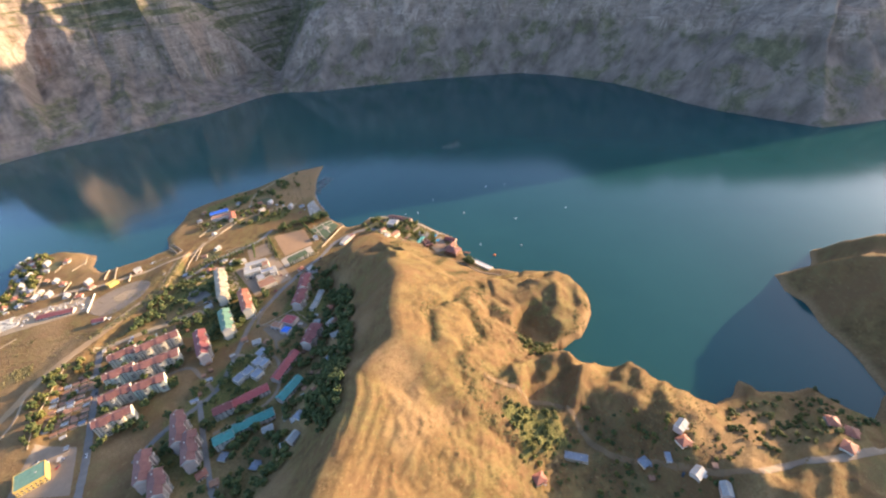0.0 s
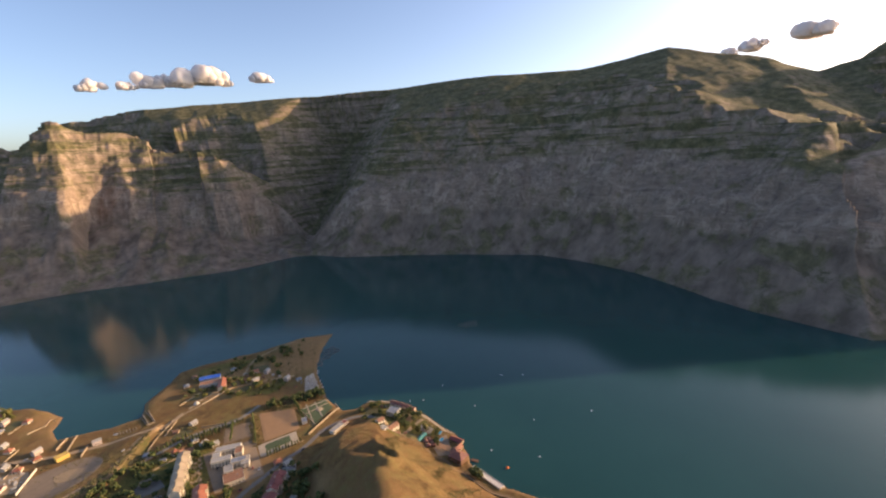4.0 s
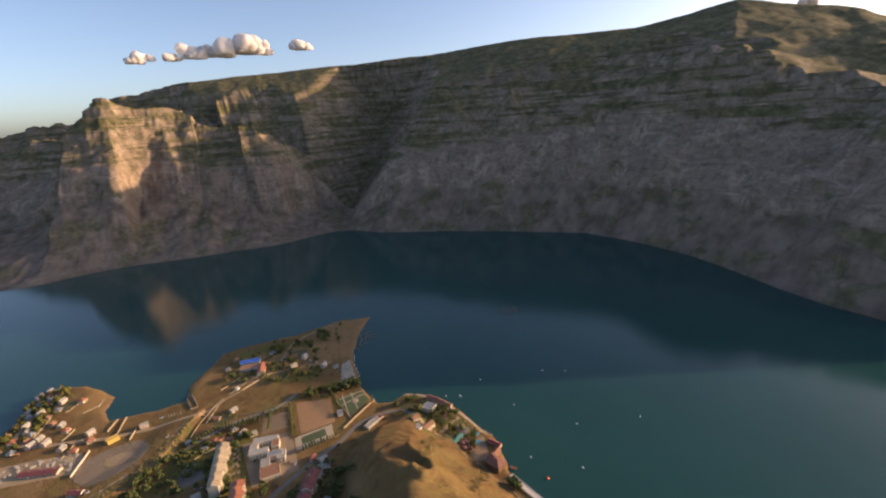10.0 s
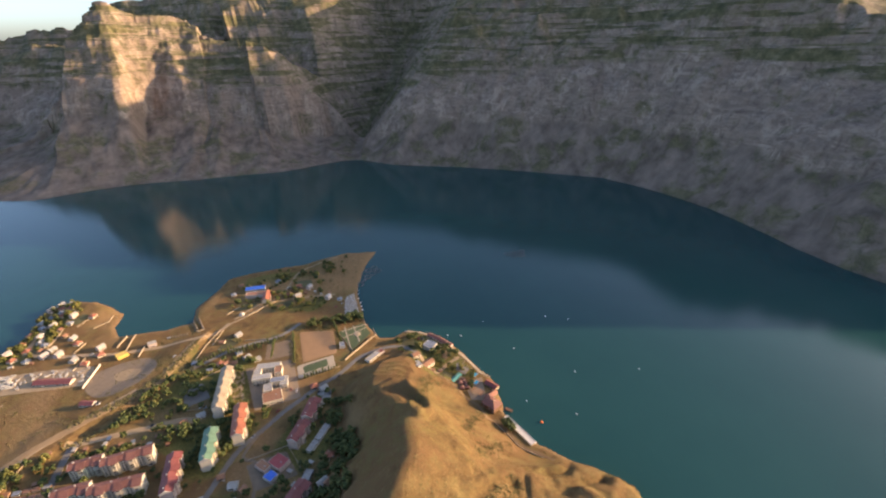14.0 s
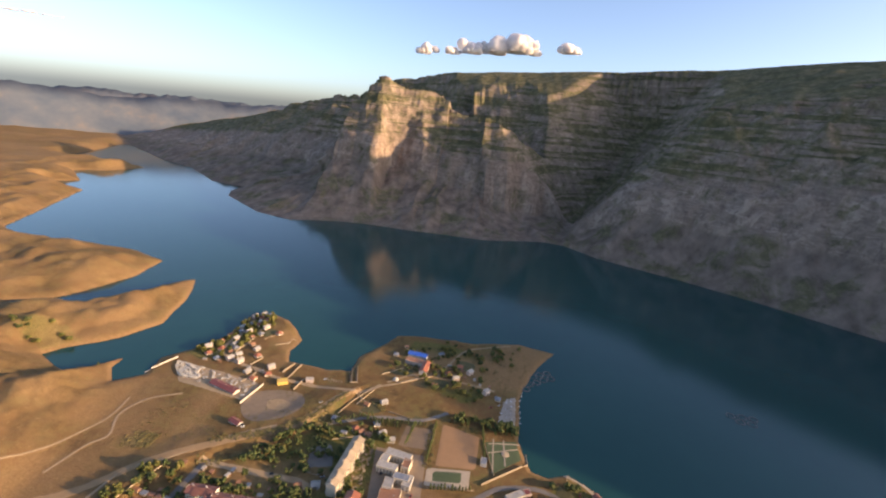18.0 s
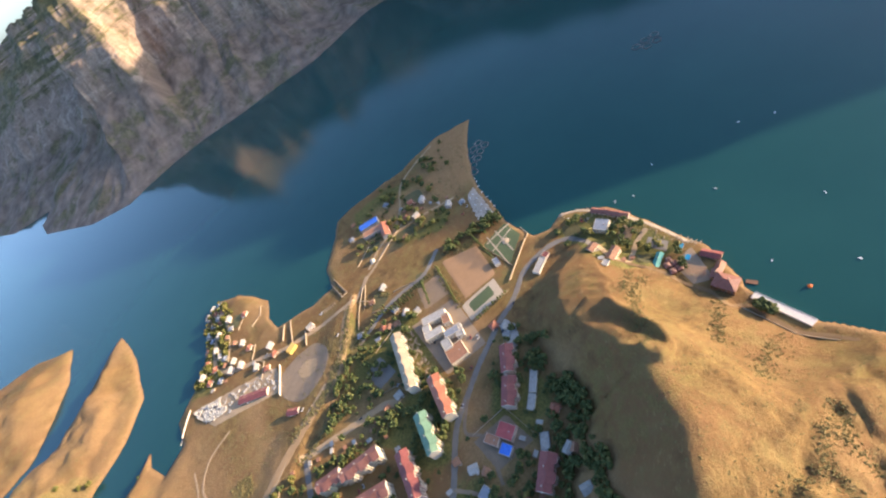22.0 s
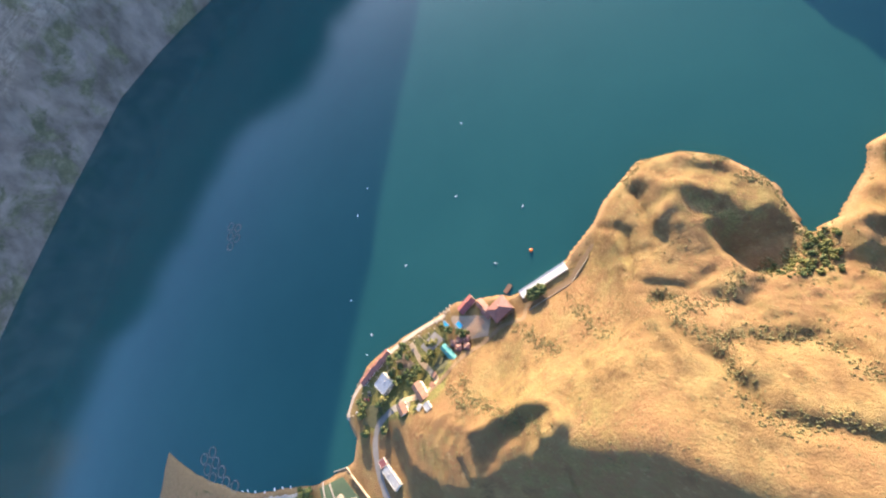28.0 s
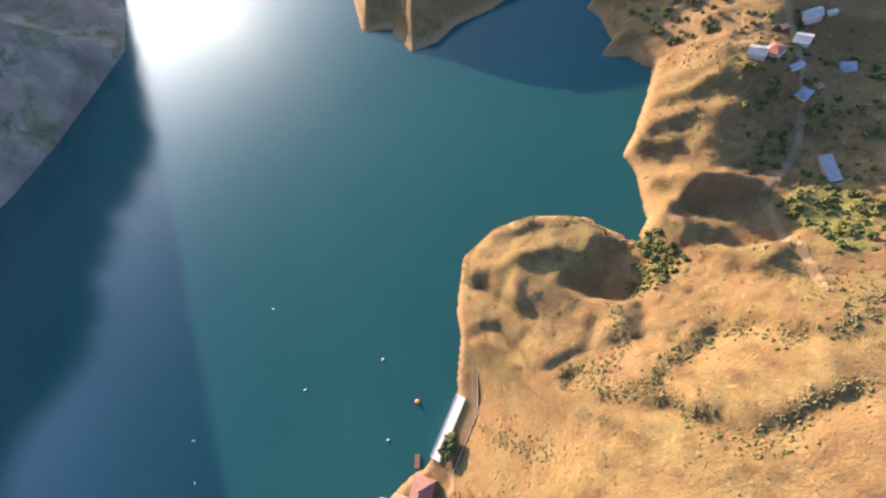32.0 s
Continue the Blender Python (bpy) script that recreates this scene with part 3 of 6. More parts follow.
HF, DF, ZONE = far_height(MX, MY)
HEIGHT = np.maximum(HN, HF)


def ground_z(x, y):
    i = int(np.clip(np.searchsorted(GX, x) - 1, 0, len(GX) - 2))
    j = int(np.clip(np.searchsorted(GY, y) - 1, 0, len(GY) - 2))
    u, v = (x - GX[i]) / (GX[i + 1] - GX[i]), (y - GY[j]) / (GY[j + 1] - GY[j])
    a, b, c, d = HEIGHT[i, j], HEIGHT[i + 1, j], HEIGHT[i, j + 1], HEIGHT[i + 1, j + 1]
    return float((a * (1 - u) + b * u) * (1 - v) + (c * (1 - u) + d * u) * v)


def grid_mesh(name, verts, nx, ny):
    mesh = bpy.data.meshes.new(name)
    n = np.arange(nx * ny).reshape(nx, ny)
    quads = np.stack([n[:-1, :-1], n[1:, :-1], n[1:, 1:], n[:-1, 1:]], -1).reshape(-1, 4)
    mesh.vertices.add(len(verts))
    mesh.vertices.foreach_set("co", verts.astype(np.float32).ravel())
    mesh.loops.add(quads.size)
    mesh.loops.foreach_set("vertex_index", quads.astype(np.int32).ravel())
    mesh.polygons.add(len(quads))
    mesh.polygons.foreach_set("loop_start", np.arange(0, quads.size, 4, dtype=np.int32))
    mesh.polygons.foreach_set("use_smooth", np.ones(len(quads), bool))
    mesh.update(calc_edges=True)
    return mesh


GREEN_ZONES = [[(50, 295), (30, 215), (0, 160), (-40, 62), (-95, 10), (-175, 15), (-225, 60), (-190, 165), (-115, 200), (-60, 215), (-20, 255), (15, 300)],
               [(-112, 425), (-30, 410), (-44, 300), (-20, 290), (-60, 230), (-115, 225), (-150, 300), (-195, 345)],
               [(-315, 710), (-285, 715), (-258, 655), (-283, 612), (-292, 555), (-335, 536), (-380, 560), (-330, 610)],
               [(-20, 655), (50, 655), (100, 610), (112, 520), (70, 478), (0, 515), (-50, 560)], [(-640, 565), (-560, 585), (-440, 505), (-500, 488)],
               [(150, 350), (196, 352), (222, 290), (218, 232), (176, 232), (150, 262)], [(56, -60), (100, -88), (92, -128), (40, -110)],
               [(-338, 364), (-321, 384), (-293, 381), (-294, 355), (-325, 352)], [(-100, 478), (-128, 446), (-150, 412), (-118, 400), (-96, 440)]]


def cover_masks():
    """Where scrub grows, where rock shows, where soil is bare or paled in the west for sunlight."""
    x, y = MX, MY
    far = step(-40, 0, DF)
    wild = 0.08 + 0.35 * step(0.05, 0.5, fbm(x, y, 70, 111)) + 0.3 * step(-0.1, 0.4, fbm(x, y, 38, 112)) * step(60, 110, x) * step(330, 280, x)
    for zone in GREEN_ZONES:
        edge = along(zone, x, y, True)[0] * np.where(inside(zone, x, y), 1, -1)
        wild = np.maximum(wild, step(-6, 8, edge + 5 * fbm(x, y, 18, 115)))
    bare = 0.75 * step(-0.1, 0.35, fbm(x, y, 55, 121)) * step(-330, -260, x) * step(60, 20, x + 0.35 * (y - 300)) * (1 - far)
    # western ground paled with soil colour to stand in for stronger sunlight
    bare = np.maximum(bare, (0.2 + 0.45 * step(-0.2, 0.3, fbm(x, y, 90, 123))) * step(-230, -330, x + 0.3 * (y - 300)) * (1 - far))
    tip = step(18, -14, along([(10, 560), (110, 540), (200, 640)], x, y)[0] - 60) * step(500, 540, y) * step(-60, -20, x)
    bare = np.maximum(bare, 0.9 * tip * (1 - far))
    beach = step(7, 2, DN) * step(-2, 0.5, DN)
    bare = np.maximum(bare, beach)
    return np.clip(np.stack([wild, far, bare, ZONE], -1), 0, 1)


land_mesh = grid_mesh("ground", np.stack([MX, MY, HEIGHT], -1).reshape(-1, 3), len(GX), len(GY))
cover = land_mesh.color_attributes.new("cover", "FLOAT_COLOR", "POINT")
cover.data.foreach_set("color", cover_masks().astype(np.float32).ravel())
land_mesh.materials.append(GROUND)
ground = tagged(new("ground", land_mesh), "dry ochre hills, town terraces and layered grey canyon cliffs", "ground", kind="structure")
lake_axis = spaced((-5000, 5001, 100))
LX, LY = np.meshgrid(lake_axis, lake_axis, indexing="ij")
lake_mesh = grid_mesh("water", np.stack([LX, LY, 0 * LX], -1).reshape(-1, 3), len(lake_axis), len(lake_axis))
lake_mesh.materials.append(WATER)
water = tagged(new("water", lake_mesh), "calm blue-green reservoir water with soft reflections", "water", kind="structure")


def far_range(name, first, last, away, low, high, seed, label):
    """A long skyline tinted blue for haze behind everything, from one compass bearing to another."""
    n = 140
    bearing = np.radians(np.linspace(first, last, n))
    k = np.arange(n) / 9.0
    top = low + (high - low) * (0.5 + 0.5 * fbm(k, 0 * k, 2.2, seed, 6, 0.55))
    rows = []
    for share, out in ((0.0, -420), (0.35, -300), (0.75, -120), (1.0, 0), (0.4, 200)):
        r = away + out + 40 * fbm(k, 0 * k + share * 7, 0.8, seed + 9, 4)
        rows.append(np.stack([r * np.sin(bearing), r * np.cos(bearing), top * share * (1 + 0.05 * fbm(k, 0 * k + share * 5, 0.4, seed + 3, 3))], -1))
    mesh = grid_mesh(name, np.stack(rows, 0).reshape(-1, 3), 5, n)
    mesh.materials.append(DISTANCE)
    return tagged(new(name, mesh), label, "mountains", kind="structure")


far_range("backdrop", -80, -20, 4700, 250, 392, 201, "mountain range beyond the lake's end, tinted blue for haze")
far_range("backdrop", -42, -14, 4850, 300, 385, 221, "farther mountain range on the horizon, tinted blue for haze")


# ---- helpers for things ----
def part(name, bm, mats, parent=None, label=""):
    me = bpy.data.meshes.new(name)
    bm.to_mesh(me)
    bm.free()
    for m in mats if isinstance(mats, (list, tuple)) else [mats]:
        me.materials.append(m)
    ob = new(name, me)
    ob.parent = parent
    if label:
        ob["label"] = label
    return ob


def same(name, mesh, parent, m, label=""):
    """One more piece on a mesh that others use too."""
    ob = new(name, mesh)
    ob.parent, ob.matrix_basis = parent, m
    if label:
        ob["label"] = label
    return ob


def thing(name, x, y, turn=0.0, label="", category="", group="", sink=0.0):
    ob = new(name)
    ob.matrix_basis = pose(x, y, ground_z(x, y) - sink, 0, 0, turn)
    return tagged(ob, label, category, group)


def box(bm, x, y, z, w, d, h, slot=0, turn=0.0):
    """A box that stands on z."""
    made = bmesh.ops.create_cube(bm, size=1, matrix=pose(x, y, z + h / 2, 0, 0, turn) @ Matrix.Diagonal((w, d, h, 1)))
    for f in {f for v in made["verts"] for f in v.link_faces}:
        f.material_index = slot
    return made["verts"]


def boxes(*rows):
    bm = bmesh.new()
    for r in rows:
        box(bm, *r)
    return bm


def gable(bm, x0, x1, d, z, rise, over=0.5, thick=0.25):
    """A saddle roof along x, open below, with thickness."""
    h = d / 2 + over
    drop = rise * over / (d / 2)
    a = [(-h, z - drop), (0, z + rise), (h, z - drop), (h, z - drop + thick), (0, z + rise + thick * 1.2), (-h, z - drop + thick)]
    left = [bm.verts.new((x0 - over, y, zz)) for y, zz in a]
    right = [bm.verts.new((x1 + over, y, zz)) for y, zz in a]
    bm.faces.new(left[::-1])
    bm.faces.new(right)
    for k in range(6):
        bm.faces.new((left[k], left[(k + 1) % 6], right[(k + 1) % 6], right[k]))


def hip(bm, x0, x1, d, z, rise, over=0.5):
    h = d / 2 + over
    x0, x1 = x0 - over, x1 + over
    run = min(h, (x1 - x0) * 0.45)
    b = [bm.verts.new(p) for p in ((x0, -h, z), (x1, -h, z), (x1, h, z), (x0, h, z))]
    u = [bm.verts.new(p) for p in ((x0, -h, z - 0.25), (x1, -h, z - 0.25), (x1, h, z - 0.25), (x0, h, z - 0.25))]
    r = [bm.verts.new((x0 + run, 0, z + rise)), bm.verts.new((x1 - run, 0, z + rise))]
    for f in ((b[0], b[1], r[1], r[0]), (b[1], b[2], r[1]), (b[2], b[3], r[0], r[1]), (b[3], b[0], r[0]), u[::-1]):
        bm.faces.new(f)
    for k in range(4):
        bm.faces.new((u[k], u[(k + 1) % 4], b[(k + 1) % 4], b[k]))


def peak(bm, x, d, z, rise, thick=0.4):
    """A gable wall across x."""
    tri = ((-d / 2, z), (d / 2, z), (0, z + rise))
    f, b = [[bm.verts.new((x + s * thick / 2, y, zz)) for y, zz in tri] for s in (-1, 1)]
    bm.faces.new(f[::-1])
    bm.faces.new(b)
    for k in range(3):
        bm.faces.new((f[k], f[(k + 1) % 3], b[(k + 1) % 3], b[k]))


def shared(name, bm, *mats):
    me = bpy.data.meshes.new(name)
    bm.to_mesh(me)
    bm.free()
    for m in mats:
        me.materials.append(m)
    return me


WINDOW = shared("window", boxes((0, 0, 0, 1.9, 0.16, 1.7, 0), (-0.46, -0.05, 0.14, 0.76, 0.12, 1.42, 1), (0.46, -0.05, 0.14, 0.76, 0.12, 1.42, 1)), WHITE, GLASS)
BALCONY = shared("balcony", boxes((0, -0.6, 0, 3.2, 1.2, 0.18, 0), (0, -1.14, 0.18, 3.2, 0.1, 0.95, 0), (-1.55, -0.6, 0.18, 0.1, 1.1, 0.95, 0), (1.55, -0.6, 0.18, 0.1, 1.1, 0.95, 0)), CREAM)
LOGGIA = shared("balcony", boxes((0, -0.6, 0, 3.2, 1.2, 0.18, 0), (0, -1.14, 0.18, 3.2, 0.1, 0.95, 0), (0, -1.12, 1.13, 3.1, 0.08, 1.25, 1), (-1.55, -0.6, 0.18, 0.1, 1.1, 2.3, 0), (1.55, -0.6, 0.18, 0.1, 1.1, 2.3, 0)), WHITE, GLASS)
BUILT = []


def apartment(x, y, length, turn, roof, wall, label, storeys=5, deep=10.6, group="apartment blocks of the town", flip=False):
    block = thing("apartment_block", x, y, turn + (180 if flip else 0), label, "apartment block", group, 0.4)
    BUILT.append((x, y, length, deep, turn))
    units = max(2, round(length / 7.5))
    w, high = length / units, 0.8 + 3.0 * storeys
    for k in range(units):
        jog = 2.0 if k % 2 else 0.0
        part("wall", boxes((-length / 2 + (k + 0.5) * w, -jog / 2, 0, w + 0.02 * (k % 2), deep + jog, high + 0.02 * (k % 2))), wall, block)
    for k in range(units):
        jog, bm = (2.0 if k % 2 else 0.0), bmesh.new()
        gable(bm, -length / 2 + k * w, -length / 2 + (k + 1) * w, deep + 1.2 + jog, high + 0.1 + 0.03 * (k % 2), 2.6 + 0.1 * (k % 2))
        for v in bm.verts:
            v.co.y -= jog / 2
        part("roof", bm, roof, block)
    for s in (-1, 1):
        bm = bmesh.new()
        peak(bm, s * (length / 2 + 0.55), deep + 1.4, high - 0.3, 3.6)
        part("gable", bm, WHITE, block, "whitewashed gable wall above the roof")
    for k in range(units):
        ux = -length / 2 + (k + 0.5) * w
        if k % 2 == 0:
            bm = boxes((ux, 1.6, high + 1.2, 1.3, 0.7, 2.2))
            part("chimney", bm, WHITE, block)
        for s in range(storeys):
            z = 1.5 + 3.0 * s
            jog = 2.0 if k % 2 else 0.0
            if k % 2:
                same("balcony", LOGGIA if (s + k) % 3 else BALCONY, block, pose(ux, -deep / 2 - jog + 0.02, z - 0.5))
            else:
                same("window", WINDOW, block, pose(ux - 1.5, -deep / 2 - 0.02, z))
                same("window", WINDOW, block, pose(ux + 1.5, -deep / 2 - 0.02, z))
            same("window", WINDOW, block, pose(ux, deep / 2 + 0.02, z, 0, 0, 180))
    for s in range(storeys):
        same("window", WINDOW, block, pose(length / 2 + 0.02, 2.2, 1.5 + 3.0 * s, 0, 0, 90))
    for k in range(0, units, 2):
        bm = boxes((-length / 2 + (k + 0.5) * w, deep / 2 + 0.8, 0, 2.6, 1.6, 2.6), (-length / 2 + (k + 0.5) * w, deep / 2 + 1.1, 2.6, 3.2, 2.2, 0.2))
        part("entrance_porch", bm, CONCRETE, block)
    return block


def long_house(x, y, length, turn, roof, wall, label, storeys=2, deep=10.0, rise=3.0, hipped=False, name="terrace_house", category="house", group=""):
    house = thing(name, x, y, turn, label, category, group, 0.4)
    BUILT.append((x, y, length, deep, turn))
    high = 0.6 + 3.0 * storeys
    part("wall", boxes((0, 0, 0, length, deep, high)), wall, house)
    bm = bmesh.new()
    (hip if hipped else gable)(bm, -length / 2, length / 2, deep, high + 0.05, rise)
    part("roof", bm, roof, house)
    if not hipped:
        for s in (-1, 1):
            bm = bmesh.new()
            peak(bm, s * (length / 2 - 0.1), deep - 0.3, high - 0.1, rise * 0.97, 0.3)
            part("gable", bm, wall, house)
    for k in range(max(2, int(length / 4.2))):
        ux = -length / 2 + (k + 0.5) * length / max(2, int(length / 4.2))
        for s in range(storeys):
            same("window", WINDOW, house, pose(ux, -deep / 2 - 0.02, 1.4 + 3.0 * s))
            if (k + s) % 2:
                same("window", WINDOW, house, pose(ux, deep / 2 + 0.02, 1.4 + 3.0 * s, 0, 0, 180))
    for k in range(max(1, int(length / 14))):
        part("chimney", boxes((-length / 2 + (k + 0.6) * length / max(1, int(length / 14)), 1.2, high + rise * 0.4, 0.9, 0.9, rise * 0.9)), STONE, house)
    part("door", boxes((length * 0.18, -deep / 2 - 0.03, 0.4, 1.3, 0.12, 2.2)), TIMBER, house)
    return house


def hall(x, y, w, d, h, turn, roof, wall, label, name="flat_roofed_building", category="building", group="", windows=True, lip=0.5):
    """A flat roof with a parapet, built like the school and shops."""
    b = thing(name, x, y, turn, label, category, group, 0.4)
    BUILT.append((x, y, w, d, turn))
    part("wall", boxes((0, 0, 0, w, d, h)), wall, b)
    part("roof", boxes((0, 0, h + 0.005, w - 0.5, d - 0.5, 0.2)), roof, b)
    bm = boxes((0, d / 2 - 0.12, h, w, 0.25, lip), (0, -d / 2 + 0.12, h, w, 0.25, lip), (w / 2 - 0.12, 0, h, 0.25, d - 0.5, lip), (-w / 2 + 0.12, 0, h, 0.25, d - 0.5, lip))
    part("parapet", bm, wall, b)
    if windows:
        n = max(2, int(w / 3.4))
        for s in range(max(1, int(h / 3.1))):
            for k in range(n):
                same("window", WINDOW, b, pose(-w / 2 + (k + 0.5) * w / n, -d / 2 - 0.02, 1.2 + 3.0 * s))
                same("window", WINDOW, b, pose(-w / 2 + (k + 0.5) * w / n, d / 2 + 0.02, 1.2 + 3.0 * s, 0, 0, 180))
    part("door", boxes((w * 0.22, -d / 2 - 0.03, 0.4, 1.6, 0.12, 2.3)), TIMBER, b)
    if w > 12:
        part("roof_vent", boxes((w * 0.2, 0, h + 0.2, 1.2, 1.0, 0.9)), CONCRETE, b)
    return b


# ---- draped ground: roads, yards, pitches ----
def smooth_line(line, gap=4.0):
    pts = [Vector((*p, 0)) for p in line]
    pts = [2 * pts[0] - pts[1]] + pts + [2 * pts[-1] - pts[-2]]
    out = []
    for a, b, c, d in zip(pts, pts[1:], pts[2:], pts[3:]):
        n = max(1, int((c - b).length / gap))
        for k in range(n):
            t = k / n
            out.append(0.5 * (2 * b + (c - a) * t + (2 * a - 5 * b + 4 * c - d) * t * t + (3 * b - a - 3 * c + d) * t**3))
    return out + [pts[-2]]


ROADS = []


def strip(name, line, width, mat, label, lift=0.3):
    mid = smooth_line(line, 1.8)
    ROADS.append((line, width))
    bm = bmesh.new()
    rows = []
    for k, p in enumerate(mid):
        way = (mid[min(k + 1, len(mid) - 1)] - mid[max(k - 1, 0)]).normalized()
        off = Vector((-way.y, way.x, 0)) * width / 2 * (1 + 0.12 * math.sin(k * 0.8) * math.sin(k * 0.27))
        rows.append([bm.verts.new((q.x, q.y, ground_z(q.x, q.y) + lift + dz)) for q, dz in ((p - off * 1.06, -0.6), (p - off, -0.05), (p - off * 0.4, 0), (p + off * 0.4, 0), (p + off, -0.05), (p + off * 1.06, -0.6))])
    for a, b in zip(rows, rows[1:]):
        for k in range(5):
            bm.faces.new((a[k + 1], a[k], b[k], b[k + 1]))
    return tagged(part(name, bm, mat), label, name, kind="structure")


def patch(name, corners, mat, label, lift=0.25, cell=3.5, ragged=0.0):
    """A patch between four corners that follows the ground."""
    a, b, c, d = [Vector((*p, 0)) for p in corners]
    nu, nv = (max(2, int(max((b - a).length, (c - d).length) / cell)), max(2, int(max((d - a).length, (c - b).length) / cell)))
    bm = bmesh.new()
    rows = []
    for i in range(nu + 1):
        row = []
        for j in range(nv + 1):
            u, v = i / nu, j / nv
            p = (a * (1 - u) + b * u) * (1 - v) + (d * (1 - u) + c * u) * v
            rim = i in (0, nu) or j in (0, nv)
            if rim and ragged:
                p = p + Vector((random.uniform(-ragged, ragged), random.uniform(-ragged, ragged), 0))
            row.append(bm.verts.new((p.x, p.y, ground_z(p.x, p.y) + lift - (0.25 if rim else 0))))
        rows.append(row)
    for r, s in zip(rows, rows[1:]):
        for k in range(nv):
            bm.faces.new((r[k], s[k], s[k + 1], r[k + 1]))
    bmesh.ops.recalc_face_normals(bm, faces=bm.faces)
    if bm.faces[:][0].normal.z < 0:
        bmesh.ops.reverse_faces(bm, faces=bm.faces)
    return tagged(part(name, bm, mat), label, name, kind="structure")


def low_wall(line, high, thick, mat, label, name="garden_wall", category="wall"):
    """A straight-sided wall on the ground along a line."""
    bm = bmesh.new()
    for (ax, ay), (bx, by) in zip(line, line[1:]):
        n = max(1, int(math.hypot(bx - ax, by - ay) / 8))
        for k in range(n):
            x0, y0, x1, y1 = [v for u in (k / n, (k + 1) / n) for v in (ax + (bx - ax) * u, ay + (by - ay) * u)]
            z = min(ground_z(x0, y0), ground_z(x1, y1)) - 0.6
            box(bm, (x0 + x1) / 2, (y0 + y1) / 2, z, math.hypot(x1 - x0, y1 - y0) + thick * 0.5, thick, high + 0.6, 0, math.degrees(math.atan2(y1 - y0, x1 - x0)))
    return tagged(part(name, bm, mat), label, category)


# ---- apartment blocks ----
CREAM_LABEL = "five-storey cream apartment block with brown-red roof and glazed balconies"
for x, y, length, turn, wall in ((-201, 292, 28, -6, PALE_GREEN), (-165, 283, 45, -5, CREAM), (-208, 261, 30, -8, PALE_GREEN), (-171, 249, 45, -11, CREAM),
                                 (-215, 228, 29, -6, CREAM), (-184, 218, 30, -11, PALE_GREEN), (-221, 195, 34, -10, CREAM)):
    apartment(x, y, length, turn, BROWN_ROOF, wall, CREAM_LABEL)
for x, y, length, turn in ((-173, 133, 38, 78), (-170, 103, 33, 79), (-207, 112, 32, 78), (-200, 86, 26, 80)):
    apartment(x, y, length, turn, BROWN_ROOF, PINK, "five-storey beige apartment block with a maroon roof beside dark trees")
apartment(-126, 239, 46, 83, RED_ROOF, PINK, "five-storey apartment block with a red roof and beige bays", flip=False)
apartment(-92, 259, 42, 81, GREEN_ROOF, CREAM, "five-storey apartment block with a green roof and cream bays")
apartment(-61, 280, 46, 81, ORANGE_ROOF, CREAM, "five-storey apartment block with an orange-red roof and cream bays")
apartment(-74, 345, 72, 78, STONE, CREAM, "long stepped cream apartment block with a pale flat-looking roof")
for x, y, length, turn in ((14, 263, 28, 57), (-5, 236, 28, 51), (-23, 161, 30, 42)):
    apartment(x, y, length, turn, RED_ROOF, PINK, "four-storey apartment block with a dark red roof below the ridge", 4, 11.0)
# ---- long houses below the ridge ----
for x, y, length, turn, roof, words in ((-63, 143, 40, 33, BRIGHT_RED, "red"), (-107, 130, 38, -7, BRIGHT_RED, "red"), (-133, 131, 18, -10, RED_ROOF, "dark red"),
                                        (-72, 109, 30, 25, TEAL_ROOF, "teal"), (-114, 97, 38, -11, TEAL_ROOF, "teal"), (-142, 96, 18, -8, TEAL_ROOF, "teal")):
    long_house(x, y, length, turn, roof, WHITE if length < 20 else PINK, "long two-storey house with a " + words + " sheet roof among trees", 3 if length < 20 else 2, 10.5)
# ---- kindergarten with coloured roofs, grey-roofed nursery, school ----
hall(-30, 212, 17, 14, 6, -58, BRIGHT_RED, PINK, "two-storey kindergarten wing with a bright red flat roof", group="kindergarten wings")
hall(-45, 215, 14, 9, 5, -58, RUST, PINK, "kindergarten wing with a faded pink roof", group="kindergarten wings")
hall(-40, 200, 11, 10, 4, -58, BLUE_ROOF, WHITE, "low pavilion with a blue roof in the kindergarten yard", group="kindergarten wings", windows=False)
for x, y in ((-108, 163), (-97, 166), (-84, 172), (-91, 155), (-80, 166), (-76, 183)):
    hall(x, y, 11, 10, 6, 20, SLATE, WHITE, "square nursery block with a grey-blue roof among trees", group="nursery blocks")
for x, y, w, d, turn, roof in ((-18, 368, 30, 10, -18, PALE_ROOF), (-29, 350, 23, 9, -13, PALE_ROOF), (-33, 361, 9, 11, -15, PALE_ROOF), (-8, 355, 9, 14, -15, RUST)):
    hall(x, y, w, d, 8.5, turn, roof, CREAM, "school wing with a pale flat roof round a court", "school_wing", "school", "school wings")
hall(-12, 336, 18, 9, 8, -14, SLATE, CREAM, "school wing with a blue-grey flat roof", "school_wing", "school", "school wings")
hall(-25, 328, 10, 14, 7, -8, PALE_ROOF, WHITE, "white school annex with a pale flat roof", "school_wing", "school", "school wings")
hall(-5, 332, 9, 16, 7, -14, PALE_ROOF, WHITE, "white school annex with a pale flat roof", "school_wing", "school", "school wings")
hall(-22, 313, 22, 20, 5, -5, RUST, CREAM, "square school hall with a brown roof", "school_hall", "school", "school wings")
